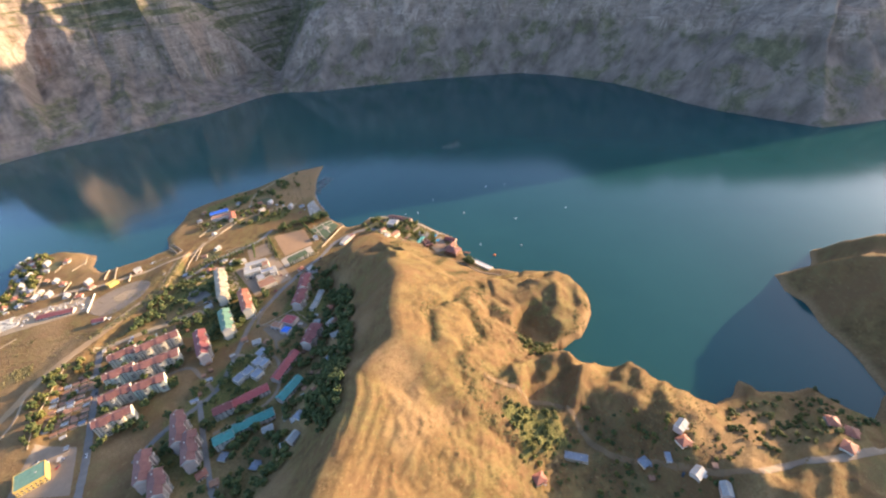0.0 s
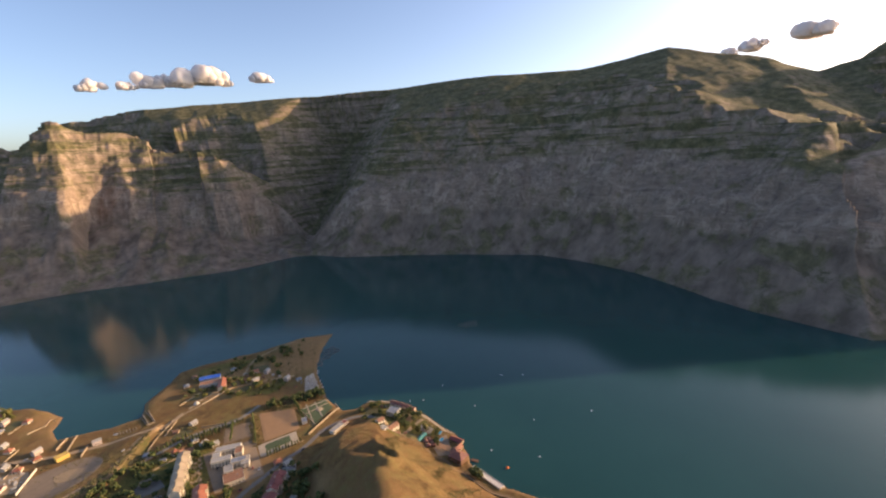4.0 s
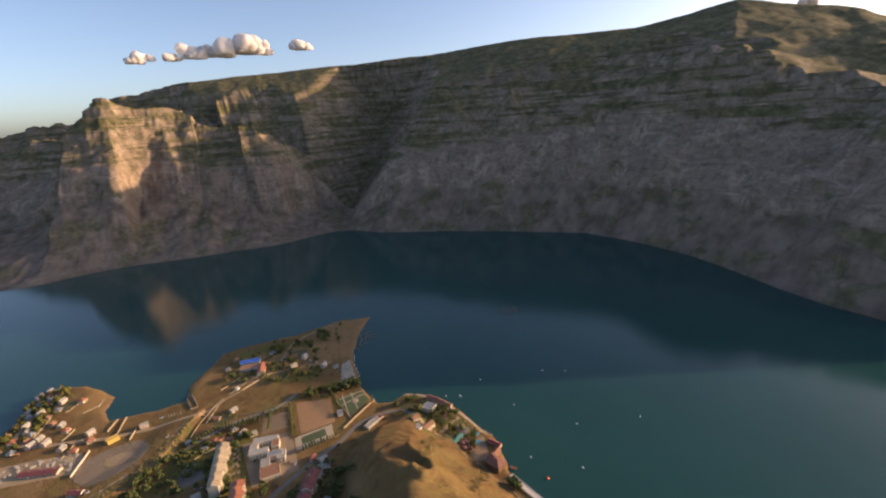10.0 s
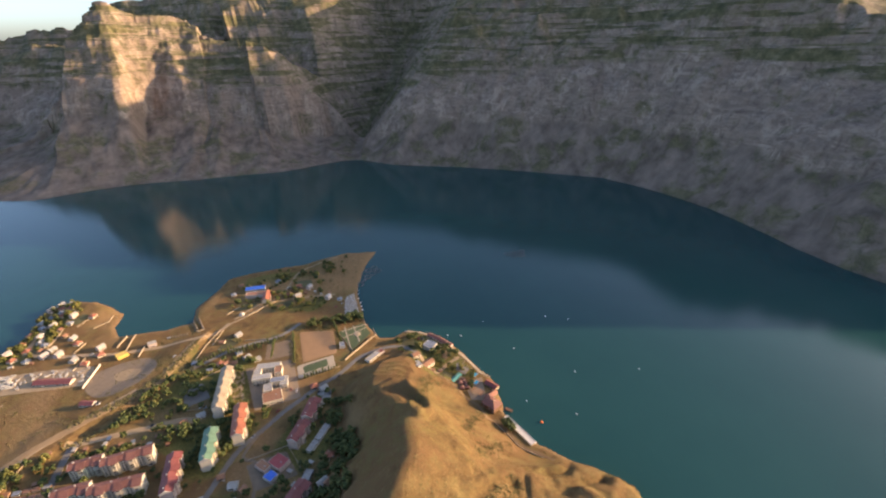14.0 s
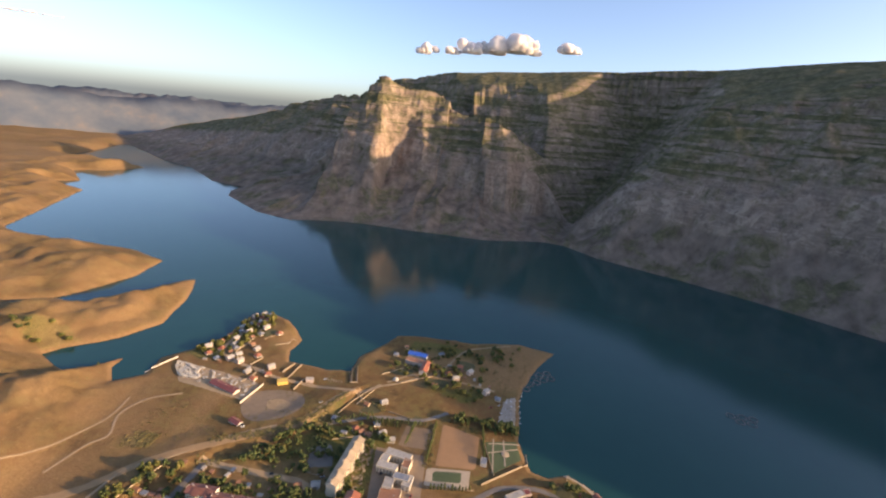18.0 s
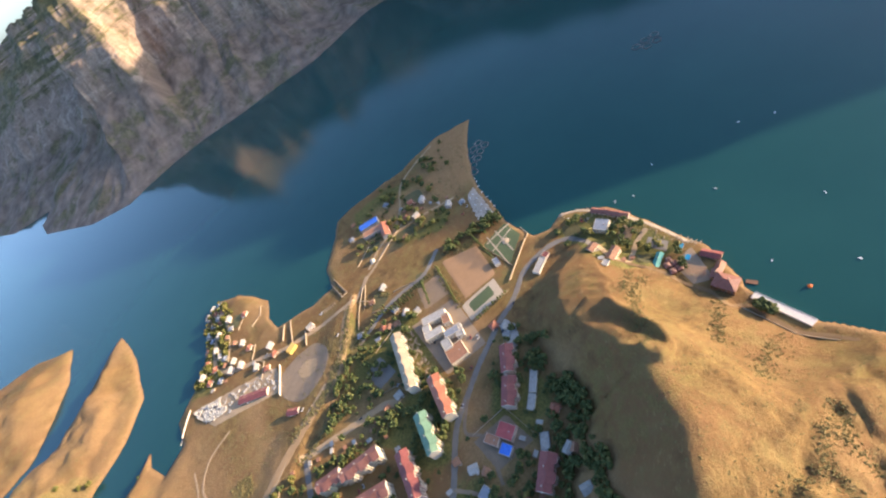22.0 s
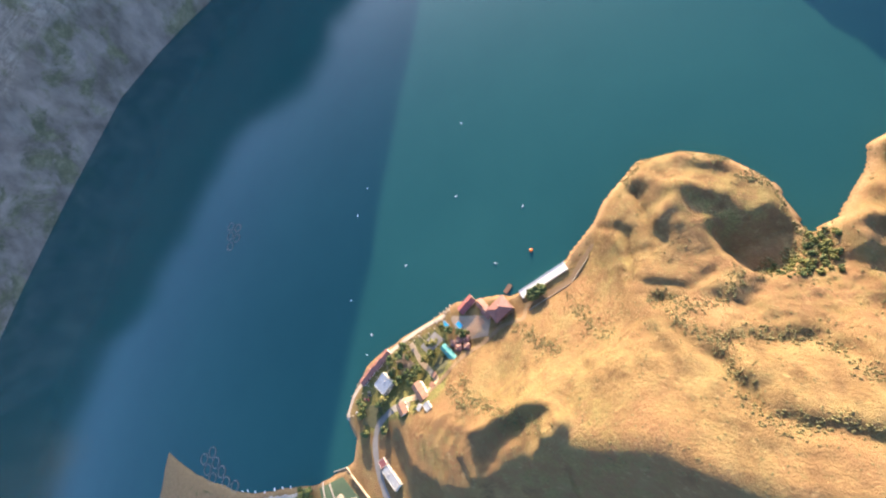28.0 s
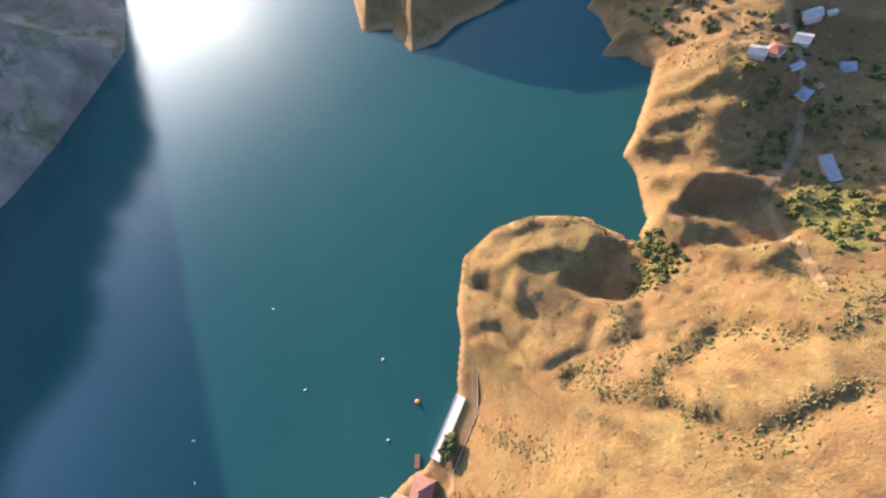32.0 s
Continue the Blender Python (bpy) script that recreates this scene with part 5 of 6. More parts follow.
part("deck", boxes((0, 0, 0.6, 9, 4, 0.4)), TIMBER, landing)
for sx in (-3.8, 3.8):
    for sy in (-1.6, 1.6):
        part("post", boxes((sx, sy, -2, 0.35, 0.35, 2.6)), TIMBER, landing)
fountain = thing("fountain", 109, 392, 0, "round pale stone fountain in the garden", "fountain", "", -0.4)
bm = bmesh.new()
for r, z, h in ((5.0, 0.0, 0.3), (3.0, 0.3, 0.5), (0.7, 0.8, 1.2)):
    bmesh.ops.create_cone(bm, cap_ends=True, segments=28, radius1=r, radius2=r * 0.94, depth=h, matrix=pose(0, 0, z + h / 2))
part("basin", bm, STONE, fountain)
dome = thing("dome_tent", -38, 528, 0, "white dome tent on the peninsula", "tent")
bm = bmesh.new()
bmesh.ops.create_uvsphere(bm, u_segments=16, v_segments=10, radius=4.2)
for v in bm.verts:
    v.co.z = max(v.co.z, -0.2)
part("shell", bm, WHITE, dome)
part("ring", boxes((0, 0, -0.1, 7.6, 7.6, 0.4)), CONCRETE, dome)
for x, y, w, d in ((199, 287, 16, 10), (203, 205, 14, 9)):
    pergola = thing("pergola", x, y, -62, "rust-brown timber pergola over resort tables", "pergola", "resort pergolas")
    for sx in (-1, 1):
        for sy in (-1, 0, 1):
            part("post", boxes((sx * w * 0.45, sy * d * 0.45, 0, 0.3, 0.3, 3.0)), TIMBER, pergola)
    for k in range(9):
        part("beam", boxes((-w / 2 + k * w / 8, 0, 3.0, 0.35, d, 0.3)), RUST, pergola)

# ---- boats, buoy, fish cages ----
def boat_parts():
    b = new("boat")
    bm = bmesh.new()
    box(bm, 0, 0, -0.3, 5.6, 2.0, 1.1)
    for v in bm.verts:
        if v.co.x > 2:
            v.co.y *= 0.25
            v.co.z += 0.25
        if v.co.z < 0:
            v.co.y *= 0.7
    part("hull", bm, BOAT_WHITE, b)
    part("cabin", boxes((-0.3, 0, 0.8, 1.8, 1.4, 0.9), (-0.3, 0, 1.7, 2.4, 1.7, 0.1)), BOAT_WHITE, b)
    part("windscreen", boxes((0.65, 0, 0.9, 0.12, 1.3, 0.6)), GLASS, b)
    part("outboard_motor", boxes((-2.95, 0, 0.1, 0.4, 0.5, 0.9)), PIPE, b)
    return tagged(b, "small white motor boat on the lake", "boat", "boats on the lake")


boat = boat_parts()
for n, (x, y, turn) in enumerate([(415, 144, 20), (337, 180, 60), (288, 123, 100), (250, 168, 40), (385, 299, 150), (291, 334, 75), (227, 329, 60), (412, 277, 30), (295, 257, 120), (275, -229, 10), (269, -236, 15),
                                  (150, 517, 200), (146, 506, 215), (142, 492, 190), (141, 478, 180), (139, 466, 200), (137, 455, 170), (152, 525, 240), (244, 318, 120)]):
    copy_thing(boat, pose(x, y, 0.1, 0, 0, turn) @ Matrix.Scale(0.52, 4))
for n, (x, y, turn) in enumerate([(127, 470, 20), (121, 478, 60), (130, 487, 100), (124, 495, 40), (118, 462, 0), (126, 458, 80), (115, 470, 50), (131, 498, 140)]):
    copy_thing(boat, pose(x, y, ground_z(x, y) + 0.35, 0, 0, turn) @ Matrix.Scale(0.52, 4))
for ob in (*boat.children_recursive, boat):
    bpy.data.objects.remove(ob)
buoy = tagged(new("marker_buoy"), "round orange marker buoy off the quay", "buoy")
buoy.matrix_basis = pose(244.5, 133, 0.4)
bm = bmesh.new()
bmesh.ops.create_uvsphere(bm, u_segments=14, v_segments=10, radius=1.7)
part("float", bm, BUOY, buoy)
part("ring", boxes((0, 0, 1.5, 0.5, 0.5, 0.6)), PIPE, buoy)


def ring(r, thin, z):
    bm = bmesh.new()
    n = 30
    loops = [[bm.verts.new(((r + thin * math.cos(b)) * math.cos(a), (r + thin * math.cos(b)) * math.sin(a), z + thin * math.sin(b))) for b in [k * math.tau / 6 for k in range(6)]] for a in [j * math.tau / n for j in range(n)]]
    for j in range(n):
        for k in range(6):
            bm.faces.new((loops[j][k], loops[(j + 1) % n][k], loops[(j + 1) % n][(k + 1) % 6], loops[j][(k + 1) % 6]))
    return bm


cage = tagged(new("fish_cage"), "round floating fish cage of dark pipes", "fish cage", "floating fish cages")
part("float_ring", ring(6.2, 0.32, 0.2), PIPE, cage)
part("inner_ring", ring(5.5, 0.22, 0.25), PIPE, cage)
part("rail", ring(5.8, 0.1, 1.2), SHINGLE, cage)
for k in range(8):
    a = k * math.tau / 8
    part("stanchion", boxes((5.8 * math.cos(a), 5.8 * math.sin(a), 0.2, 0.2, 0.2, 1.1)), PIPE, cage)
for x, y in ((203, 586), (206, 571), (190, 581), (193, 566), (178, 573), (181, 557), (168, 551), (160, 537), (494, 508), (484, 495), (479, 511), (469, 499), (463, 513)):
    copy_thing(cage, pose(x, y, 0.05, 0, 0, x * 7 % 40))
for ob in (*cage.children_recursive, cage):
    bpy.data.objects.remove(ob)

# ---- cars ----
CAR_BODY = [shared("body", boxes((0, 0, 0.35, 4.4, 1.8, 0.65), (0.3, 0, 0.35, 3.6, 1.76, 0.75)), p) for p in CAR_PAINTS]
CABIN = shared("cabin", boxes((-0.2, 0, 1.05, 2.2, 1.55, 0.5)), GLASS)
bm = bmesh.new()
bmesh.ops.create_cone(bm, cap_ends=True, segments=10, radius1=0.33, radius2=0.33, depth=0.22, matrix=pose(0, 0, 0.33, 90))
WHEEL = shared("wheel", bm, TYRE)
PARKED = [(-100, 338, 30), (-96, 334, 30), (-150, 333, 10), (-182, 268, 85), (-176, 269, 85), (-190, 236, 80), (-180, 235, 80), (-196, 206, 80), (-236, 262, 80), (-243, 215, 80), (-251, 178, 80), (-270, 190, 30),
          (-274, 184, 30), (-282, 196, 30), (-290, 204, 30), (30, 296, 20), (36, 292, 20), (41, 288, 20), (60, 314, 30), (-20, 288, 30), (-50, 262, 40), (-35, 345, 70), (0, 318, 70), (6, 312, 70), (187, 334, 60),
          (184, 338, 60), (176, 352, 40), (206, 252, 20), (208, 256, 20), (-140, 515, 0), (-235, 524, 10), (-210, 400, 30), (-208, 396, 30), (-130, 454, 40), (120, -196, 10), (100, 480, 0), (112, 486, 40)]
for n, (x, y, turn) in enumerate(PARKED):
    paint = (n * 5 + n // 4) % 4
    car = thing("car", x, y, turn, ("white", "silver", "black", "dark red")[paint] + " parked car on dusty ground", "car", "parked cars", -0.42)
    same("body", CAR_BODY[paint], car, Matrix())
    same("cabin", CABIN, car, Matrix())
    for sx in (-1.35, 1.35):
        for sy in (-0.85, 0.85):
            same("wheel", WHEEL, car, pose(sx, sy, 0))

# ---- stone slabs in the cutting yard, gear in the harbour ----
def heap(name, count, corners, size, mat, label, category):
    a, b, c, d = [Vector((*p, 0)) for p in corners]
    bm = bmesh.new()
    for _ in range(count):
        u, v = random.random(), random.random()
        p = (a * (1 - u) + b * u) * (1 - v) + (d * (1 - u) + c * u) * v
        s = random.uniform(*size)
        box(bm, p.x, p.y, ground_z(p.x, p.y) + 0.1, s, s * random.uniform(0.4, 0.9), s * random.uniform(0.3, 0.8), 0, random.choice((20, 25, 110, 70)))
    return tagged(part(name, bm, mat), label, category, kind="stuff")


heap("stone_slabs", 230, [(-364, 530), (-318, 518), (-312, 488), (-345, 496)], (1.5, 4.0), WHITE, "stacked pale stone slabs in rows", "stone slabs")
heap("stone_slabs", 110, [(-318, 516), (-232, 492), (-226, 456), (-310, 482)], (1.2, 3.5), CONCRETE, "grey slabs and crates in the stone yard", "stone slabs")
heap("harbour_gear", 90, [(138, 508), (130, 446), (110, 454), (124, 500)], (0.8, 2.6), SHINGLE, "nets, crates and pipes on the harbour gravel", "harbour gear")
heap("rubble", 140, [(-62, 392), (-48, 388), (-54, 316), (-68, 318)], (0.8, 2.4), STONE, "pale sheds and rubble beside the long block", "rubble")
heap("shore_rocks", 200, [(168, 372), (200, 362), (236, 220), (226, 226)], (0.5, 1.6), STONE, "pale boulders along the promenade edge", "shore rocks")


# ---- trees and scrub ----
def clump(bm, x, y, z, r, rough=0.35, flat=0.8):
    made = bmesh.ops.create_icosphere(bm, subdivisions=1, radius=r, matrix=pose(x, y, z, random.uniform(0, 90), random.uniform(0, 90), 0))
    for v in made["verts"]:
        d = v.co - Vector((x, y, z))
        v.co = Vector((x, y, z)) + Vector((d.x, d.y, d.z * flat)) * random.uniform(1 - rough, 1 + rough)


def crown_bm(kind, clumps):
    bm = bmesh.new()
    for k in range(clumps):
        if kind == "poplar":
            z = 1.5 + 9.5 * (k + 0.5) / clumps
            w = 0.9 * math.sin(math.pi * min(0.97, (k + 1.2) / (clumps + 1.2))) + 0.25
            clump(bm, random.gauss(0, 0.25), random.gauss(0, 0.25), z, w, 0.3, 1.3)
        else:
            a, r = random.uniform(0, math.tau), 2.3 * math.sqrt(random.random())
            clump(bm, r * math.cos(a), r * math.sin(a), 4.4 + random.uniform(-1.1, 1.6) - 0.25 * r, random.uniform(0.75, 1.35))
    return bm


def trunk_bm(high):
    bm = bmesh.new()
    bmesh.ops.create_cone(bm, segments=6, radius1=0.28, radius2=0.12, depth=high, matrix=pose(0, 0, high / 2))
    for a, lean in ((20, 40), (140, 45), (260, 38)):
        m = pose(0, 0, high * 0.62, 0, 0, a) @ pose(0, 0, 0, 0, lean, 0) @ pose(0, 0, 0.9)
        bmesh.ops.create_cone(bm, segments=5, radius1=0.11, radius2=0.04, depth=1.8, matrix=m)
    return bm


CROWNS = [shared("crown", crown_bm("broad", n), LEAF) for n in (20, 24, 18, 22)]
CROWNS_PALE = [shared("crown", crown_bm("broad", n), LEAF_PALE) for n in (18, 22)]
POPLARS = [shared("crown", crown_bm("poplar", n), LEAF) for n in (13, 15)]
TRUNK, TALL_TRUNK = shared("trunk", trunk_bm(4.2), BARK), shared("trunk", trunk_bm(5.0), BARK)
TAKEN = [(x, y, max(w, d) / 2 + 1.0, min(w, d) / 2 + 1.0, radians(t)) for x, y, w, d, t in BUILT]
PAVED = [(26, 362, 80, 437), (8, 330, 66, 362), (-48, 298, 16, 388), (-62, 188, -14, 230), (-318, 140, -255, 232), (-370, 445, -218, 540), (84, 356, 132, 420)]


def free(xs, ys):
    """Which of the places lie clear of houses, pitches and roads."""
    ok = np.ones(xs.shape, bool)
    for bx, by, w, d, t in TAKEN:
        u, v = (xs - bx) * math.cos(t) + (ys - by) * math.sin(t), (ys - by) * math.cos(t) - (xs - bx) * math.sin(t)
        ok &= ~((np.abs(u) < w) & (np.abs(v) < d))
    for x0, y0, x1, y1 in PAVED:
        ok &= ~((x0 < xs) & (xs < x1) & (y0 < ys) & (ys < y1))
    for line, width in ROADS:
        ok &= along(line, xs, ys)[0] > width / 2 + 1.0
    return ok


def scatter(count, zone, seed, clear=True):
    rng = np.random.default_rng(seed)
    px, py = np.array(zone, float).T
    xs, ys = rng.uniform(px.min(), px.max(), count * 14), rng.uniform(py.min(), py.max(), count * 14)
    ok = inside(zone, xs, ys) & (value_noise(xs / 16.0, ys / 16.0, seed) >= 0.33)
    xs, ys = xs[ok], ys[ok]
    if clear and len(xs):
        ok = free(xs, ys)
        xs, ys = xs[ok], ys[ok]
    got = []
    for x, y in zip(xs.tolist(), ys.tolist()):
        if len(got) == count:
            break
        if ground_z(x, y) >= 0.8:
            got.append((x, y, float(rng.choice((0.7, 0.85, 1.0, 1.15, 1.35, 1.6))), float(rng.uniform(0, 360))))
    return got


EAST_TOWN = [(48, 290), (30, 220), (0, 165), (-40, 70), (-95, 15), (-170, 10), (-225, 60), (-190, 165), (-115, 200), (-60, 215), (-20, 255), (15, 300)]
MID_TOWN = [(-112, 425), (-55, 415), (-30, 405), (-44, 300), (-20, 300), (-60, 230), (-115, 225), (-150, 300), (-195, 345), (-160, 390)]
WEST_ROWS = [(-240, 320), (-140, 312), (-140, 225), (-200, 170), (-245, 175)]
HEDGES = [[(-100, 480), (-118, 452), (-136, 425), (-160, 402), (-190, 388), (-232, 372)], [(-120, 446), (-112, 420), (-122, 395)], [(-150, 380), (-200, 350), (-235, 342)], [(-146, 422), (-161, 403), (-174, 391), (-192, 380)], [(-60, 470), (-45, 455)], [(14, 366), (24, 432)], [(84, 424), (40, 446)]]
TREES = scatter(300, EAST_TOWN, 1) + scatter(210, MID_TOWN, 2) + scatter(90, WEST_ROWS, 3)
NEARER = scatter(46, [(150, 350), (196, 350), (222, 290), (220, 232), (196, 205), (176, 232), (150, 262), (150, 320)], 4)
NEARER += scatter(34, [(206, 150), (209, 118), (205, 118), (202, 150)], 5)
NEARER += scatter(60, [(58, 452), (135, 442), (130, 424), (84, 424), (40, 446)], 6)
FARTHER = scatter(110, [(-20, 655), (50, 655), (100, 610), (110, 520), (70, 480), (0, 515), (-50, 560)], 7) + scatter(26, [(120, 650), (170, 650), (150, 590), (105, 580)], 8)
CAPE_TREES = scatter(120, [(-315, 705), (-285, 712), (-258, 655), (-283, 612), (-292, 560), (-335, 540), (-375, 560), (-330, 610)], 9)
FARTHER += scatter(60, [(-300, 330), (-235, 330), (-262, 250), (-300, 220)], 10) + scatter(14, [(-640, 560), (-560, 580), (-440, 500), (-500, 490)], 11)
THICKETS = scatter(150, [(60, -60), (150, -130), (170, -215), (100, -235), (40, -150)], 12) + scatter(150, [(205, -190), (285, -235), (280, -280), (190, -250), (170, -205)], 13)
THICKETS += scatter(60, [(56, -60), (100, -90), (92, -125), (40, -110)], 15) + scatter(110, [(150, -30), (172, -48), (150, -52), (128, -40), (136, -8), (150, 2)], 17)
FARTHER += [(x, y, s * 0.5, a) for x, y, s, a in THICKETS]
LINES = [[(-64, 428), (-20, 430), (10, 428)], [(-52, 423), (-22, 420)], [(-12, 392), (-2, 430)], [(84, 432), (82, 380)], [(130, 436), (60, 446)], [(14, 366), (24, 432)], [(62, 330), (20, 328)], [(-60, 438), (-100, 424)]]
rng = random.Random(5)
POPLAR_SPOTS = []
for line in LINES:
    (ax, ay), (bx, by) = line[0], line[-1]
    n = int(math.hypot(bx - ax, by - ay) / 3.6)
    POPLAR_SPOTS += [(ax + (bx - ax) * k / n + rng.uniform(-0.6, 0.6), ay + (by - ay) * k / n + rng.uniform(-0.6, 0.6), rng.uniform(0.65, 1.05), rng.uniform(0, 360)) for k in range(n + 1)]


def tree(x, y, size, turn, kind):
    t = thing("tree", x, y, turn, ("round-crowned dark green broadleaf tree", "yellowing broadleaf tree with a thin crown", "slender dark green poplar in a row")[kind], "tree", ("town trees", "town trees", "poplar rows")[kind], 0.15)
    t.scale = (size, size, size * (0.9 + 0.2 * ((x * 7.3) % 1)))
    same("trunk", TALL_TRUNK if kind == 2 else TRUNK, t, Matrix())
    same("crown", (CROWNS, CROWNS_PALE, POPLARS)[kind][int(abs(x) * 10) % (4, 2, 2)[kind]], t, Matrix())


single = TREES[:130] + NEARER[:70] + TREES[330:370]
for n, s in enumerate(single):
    tree(*s, 1 if n % 6 == 0 else 0)
for s in POPLAR_SPOTS[:60]:
    tree(*s, 2)


def merged(name, meshes, spots, label, category, mat, sink=0.1):
    """Many plants in one mesh."""
    parts = []
    for me in meshes:
        co = np.empty(len(me.vertices) * 3)
        me.vertices.foreach_get("co", co)
        idx = np.empty(len(me.loops), np.int32)
        me.loops.foreach_get("vertex_index", idx)
        parts.append((co.reshape(-1, 3), idx))
    verts, faces, base = [], [], 0
    for n, (x, y, s, a) in enumerate(spots):
        co, idx = parts[n % len(parts)]
        c, d = math.cos(a), math.sin(a)
        rot = co @ np.array([[c, d, 0], [-d, c, 0], [0, 0, 1.0]]) * s
        verts.append(rot + (x, y, ground_z(x, y) - sink))
        faces.append(idx + base)
        base += len(co)
    verts, faces = np.concatenate(verts), np.concatenate(faces)
    me = bpy.data.meshes.new(name)
    me.vertices.add(len(verts))
    me.vertices.foreach_set("co", verts.astype(np.float32).ravel())
    me.loops.add(len(faces))
    me.loops.foreach_set("vertex_index", faces.astype(np.int32))
    me.polygons.add(len(faces) // 3)
    me.polygons.foreach_set("loop_start", np.arange(0, len(faces), 3, dtype=np.int32))
    me.update(calc_edges=True)
    me.materials.append(mat)
    return tagged(new(name, me), label, category, kind="stuff")


FOOT = scatter(330, [(42, 272), (18, 215), (-8, 160), (-48, 68), (-98, 5), (-62, -8), (-15, 58), (20, 125), (46, 190), (60, 262)], 16)
rest = FOOT + TREES[130:330] + TREES[370:] + NEARER[70:]
merged("tree_belt", CROWNS, rest, "dark green trees between the town houses", "trees", LEAF, -0.2)
merged("tree_belt", CROWNS, FARTHER[::2], "dark green garden trees and shore thickets", "trees", LEAF, 1.2)
merged("tree_belt", CROWNS_PALE, FARTHER[1::2], "yellowing garden trees and shore thickets", "trees", LEAF_PALE, 1.4)
merged("tree_belt", CROWNS_PALE, CAPE_TREES, "yellow-green garden trees on the western cape", "trees", LEAF_PALE, 1.6)
merged("poplar_row", POPLARS, POPLAR_SPOTS[60:], "rows of slender poplars along fields", "trees", LEAF, 0.1)


def shrub_bm(n):
    bm = bmesh.new()
    for _ in range(n):
        clump(bm, random.gauss(0, 0.5), random.gauss(0, 0.5), random.uniform(0.3, 0.7), random.uniform(0.45, 0.8), 0.4, 0.75)
    return bm


SHRUBS = [shared("shrub", shrub_bm(n), SCRUB) for n in (2, 3, 4)]
RAVINES = [[(157, 65), (133, 57), (111, 45), (88, 50), (72, 48), (61, 33), (59, 17), (44, 2)], [(156, 61), (139, 46), (138, 23), (151, 9)], [(115, 44), (106, 14), (92, -2), (66, -9)],
           [(199, 178), (172, 160), (150, 140)], [(163, 231), (131, 207)], [(160, 242), (134, 224)], [(190, 120), (160, 112), (140, 100)], [(60, -20), (40, -60), (50, -100)], [(100, 160), (120, 190), (140, 225)]]
bushes = []
rng = random.Random(11)
for line in RAVINES:
    for p in smooth_line(line, 0.9):
        for _ in range(4):
            bushes.append((p.x + rng.gauss(0, 3.2), p.y + rng.gauss(0, 3.2), rng.choice((0.3, 0.4, 0.5, 0.7, 1.0)), rng.uniform(0, 6)))
HILL = [(160, 300), (200, 200), (222, 110), (250, 40), (230, -30), (160, -20), (60, -60), (-60, -60), (0, 40), (60, 110), (85, 180), (95, 260)]
SOUTH = [(-60, -60), (150, -10), (190, -90), (205, -180), (120, -240), (0, -260), (-150, -180)]
WESTERN = [(-330, 380), (-230, 360), (-90, 480), (-100, 540), (-215, 500), (-330, 470)]
bushes += [(x, y, s * 0.42, a) for x, y, s, a in scatter(1900, HILL, 21, False)] + [(x, y, s * 0.5, a) for x, y, s, a in scatter(2200, SOUTH, 22, False)]
bushes += [(x, y, s * 0.6, a) for x, y, s, a in scatter(600, WESTERN, 23)] + [(x, y, s * 0.6, a) for x, y, s, a in scatter(500, [(80, -140), (205, -90), (206, -180), (120, -240), (60, -200)], 24)] + [(x, y, s * 0.8, a) for x, y, s, a in scatter(420, [(-1000, 900), (-700, 960), (-520, 800), (-480, 600), (-420, 420), (-640, 480), (-900, 700)], 29, False)]
bushes += [(x, y, s * 0.8, a) for x, y, s, a in scatter(420, [(158, -34), (206, -44), (240, -28), (232, -18), (196, -34), (176, -34), (150, -48), (136, -24), (140, 6), (154, -6)], 25, False)] + [(x, y, s * 0.7, a) for x, y, s, a in scatter(300, EAST_TOWN, 26)]
bushes += [(x, y, s * 0.8, a) for x, y, s, a in scatter(350, [(-10, 660), (160, 665), (190, 620), (130, 500), (0, 520), (-60, 590)], 27)]
bushes += [(x, y, s * 0.6, a) for x, y, s, a in scatter(300, [(262, 40), (274, 18), (258, -12), (236, -34), (226, -28), (244, -4), (258, 18), (248, 40)], 30, False)]
bushes = [b for b in bushes if ground_z(b[0], b[1]) > 0.8]
bushes += [(x, y, s * 0.9, a) for x, y, s, a in scatter(90, [(-336, 364), (-321, 382), (-294, 380), (-295, 356), (-325, 354)], 28, False)]
for line in HEDGES:
    for p in smooth_line(line, 1.6):
        for _ in range(3):
            bushes.append((p.x + rng.gauss(0, 3), p.y + rng.gauss(0, 3), rng.uniform(0.6, 1.8), rng.uniform(0, 6)))
merged("scrub", SHRUBS, bushes, "dry olive scrub along gullies and terraces", "scrub", SCRUB, 0.05)


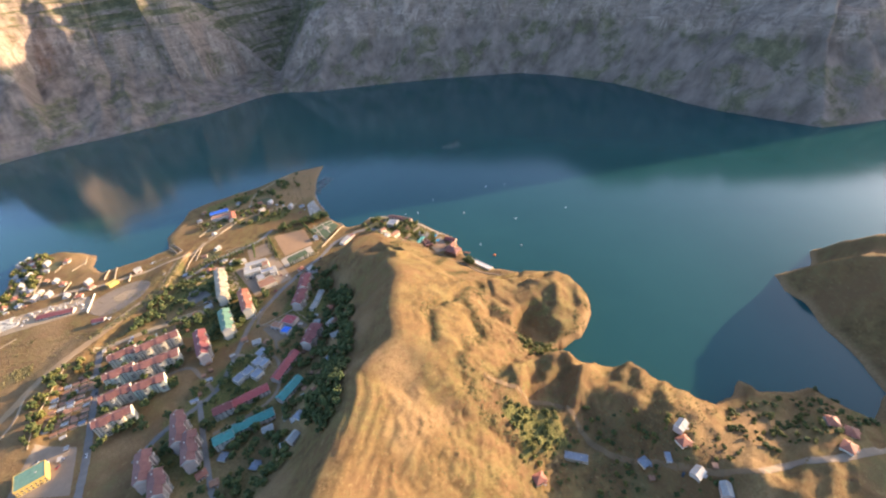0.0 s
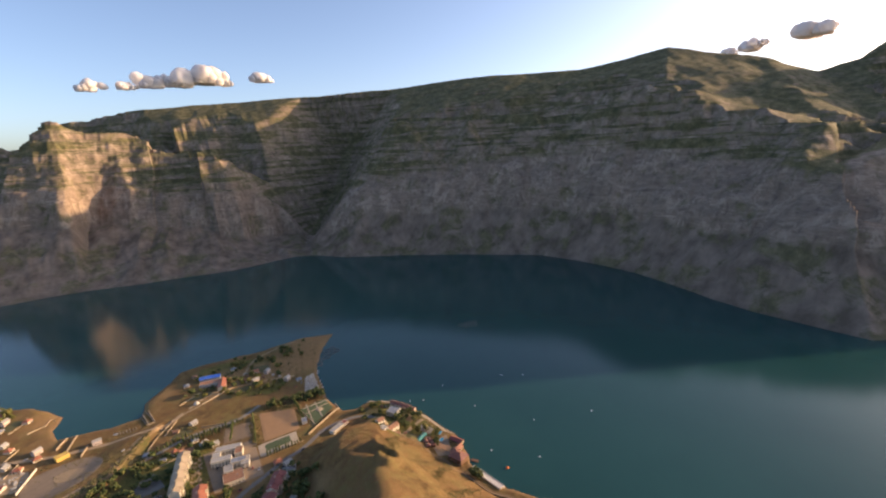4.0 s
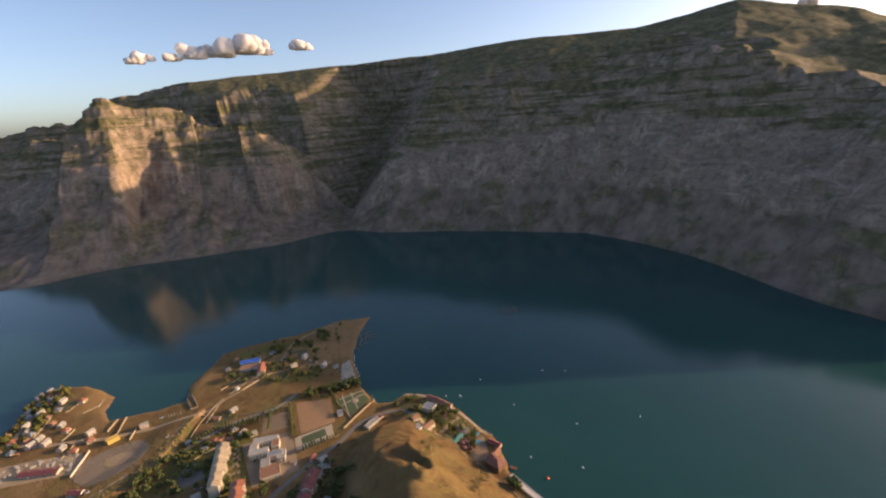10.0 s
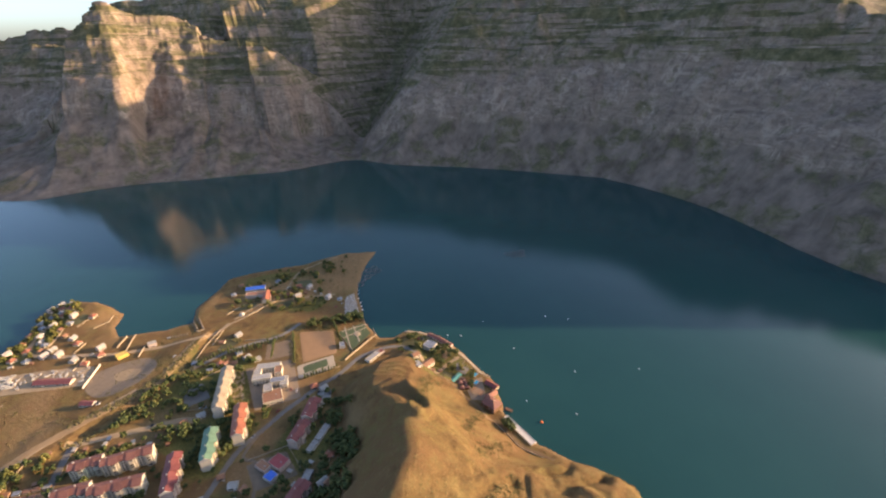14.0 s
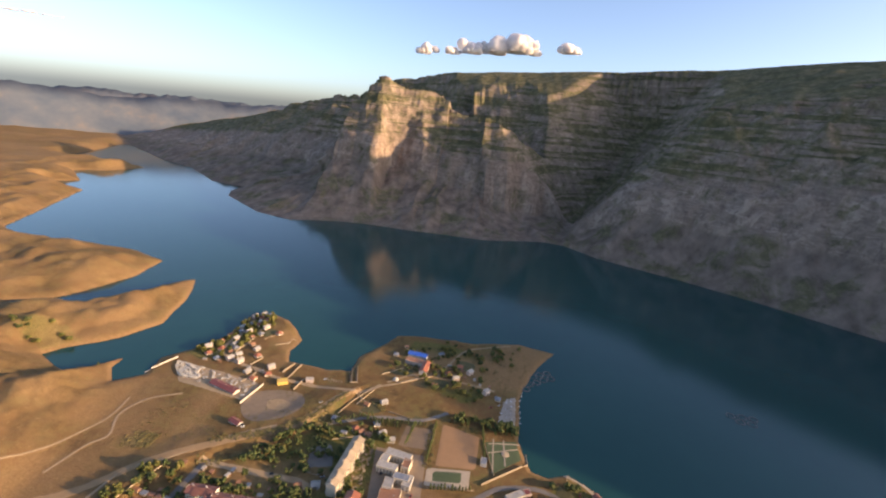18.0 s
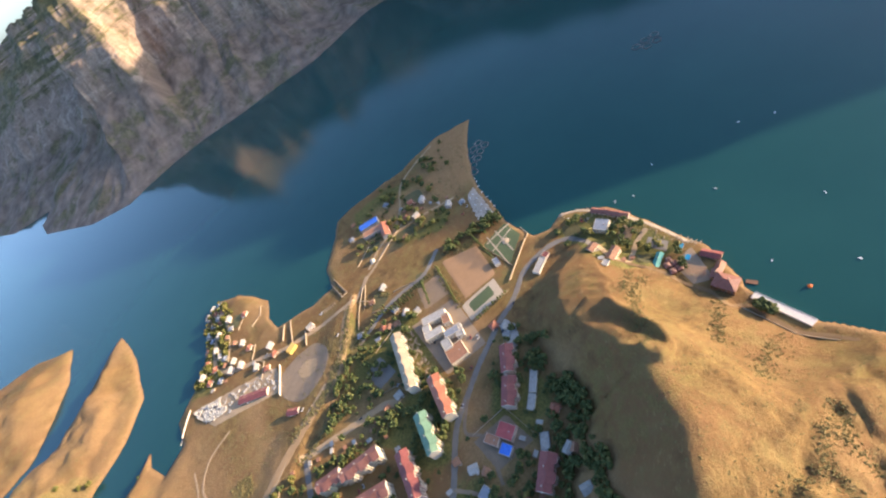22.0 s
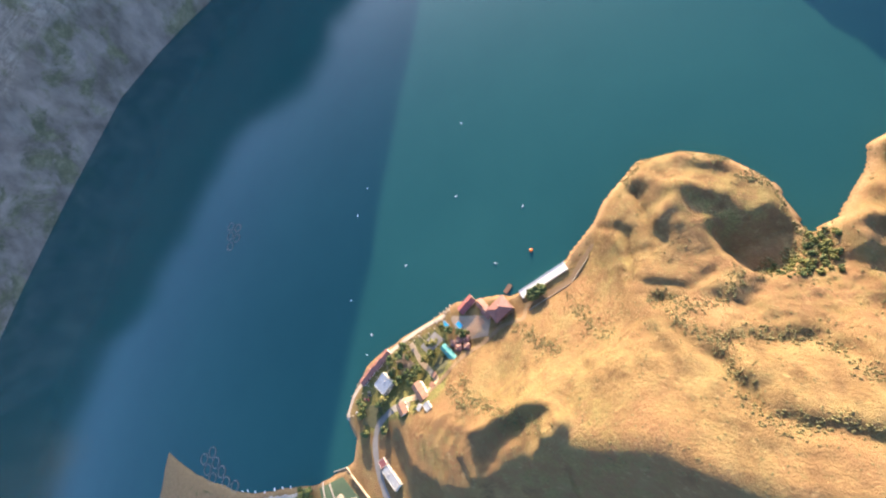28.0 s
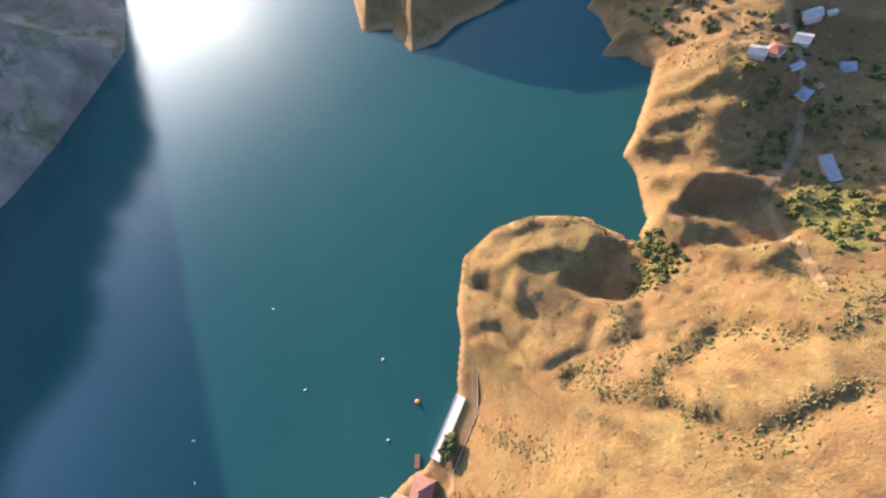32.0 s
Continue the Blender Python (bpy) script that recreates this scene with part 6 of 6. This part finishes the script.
# ---- clouds over the far ridge ----
def cloud_bank(puffs, label, squash=1.0):
    bm = bmesh.new()
    for x, y, z, size, n in puffs:
        for k in range(n):
            r = size * random.uniform(0.45, 0.95) * (0.7 if k % 2 else 1.1)
            made = bmesh.ops.create_icosphere(bm, subdivisions=3, radius=r, matrix=pose(x + random.gauss(0, size * 0.7), y + random.gauss(0, size * 0.4), z + abs(random.gauss(0, size * 0.35))))
            for v in made["verts"]:
                k1 = noise.noise(v.co / (0.9 * r)) * 0.28 * r + noise.noise(v.co / (0.3 * r)) * 0.1 * r
                v.co += v.normal * k1
                v.co.z = max(v.co.z, z - size * 0.25 + 0.15 * (v.co.z - z))
    middle = sum(p[2] for p in puffs) / len(puffs)
    for v in bm.verts:
        v.co.z = middle + (v.co.z - middle) * squash
    for f in bm.faces:
        f.smooth = True
    return tagged(part("cloud", bm, CLOUD), label, "cloud", "clouds", "structure")


CLOUD, cloud_tree, cloud_bsdf = material("cloud", 1.0)
cloud_bsdf.inputs["Base Color"].default_value = (0.9, 0.88, 0.87, 1)
cloud_bsdf.inputs["Specular IOR Level"].default_value = 0.0
soft = cloud_tree.nodes.new("ShaderNodeBsdfTranslucent")
soft.inputs["Color"].default_value = (1.0, 0.95, 0.92, 1)
body = node(cloud_tree, "ShaderNodeMixShader", Fac=0.55)
cloud_tree.links.new(cloud_bsdf.outputs[0], body.inputs[1])
cloud_tree.links.new(soft.outputs[0], body.inputs[2])
cloud_tree.links.new(body.outputs[0], cloud_tree.nodes["Material Output"].inputs["Surface"])
cloud_bank([(-250, 4095, 915, 40, 7), (-190, 4095, 935, 44, 8), (41, 4095, 935, 44, 9), (150, 4090, 955, 56, 11), (251, 4079, 970, 62, 12), (370, 4070, 965, 56, 11), (507, 4051, 995, 82, 13), (619, 4032, 1000, 86, 13), (690, 4030, 975, 46, 8)], "sunlit cumulus bank over the far upland")
cloud_bank([(960, 3960, 1010, 52, 11), (1030, 3960, 1005, 34, 7)], "small round sunlit cumulus cloud")
cloud_bank([(3919, 1406, 990, 56, 11), (3860, 1510, 965, 42, 8), (3900, 1300, 1000, 36, 7)], "backlit grey cumulus cloud beside the peak")
cloud_bank([(4026, 1084, 1030, 66, 12), (4040, 980, 1030, 58, 10)], "backlit grey cumulus cloud above the valley")
cloud_bank([(-2902 + 24 * k, 3081 + 19 * k, 1045 - 2.7 * k + 7 * math.sin(k * 0.9), 34 - abs(k - 12) * 1.6, 2) for k in range(25)], "thin pink streak of cloud over the valley", 0.32)
cloud_bank([(-2960 + 22 * k, 3070 + 18 * k, 800 + 3 * math.sin(k), 26 - abs(k - 6) * 2, 2) for k in range(13)], "thin pale streak of cloud low over the valley", 0.28)
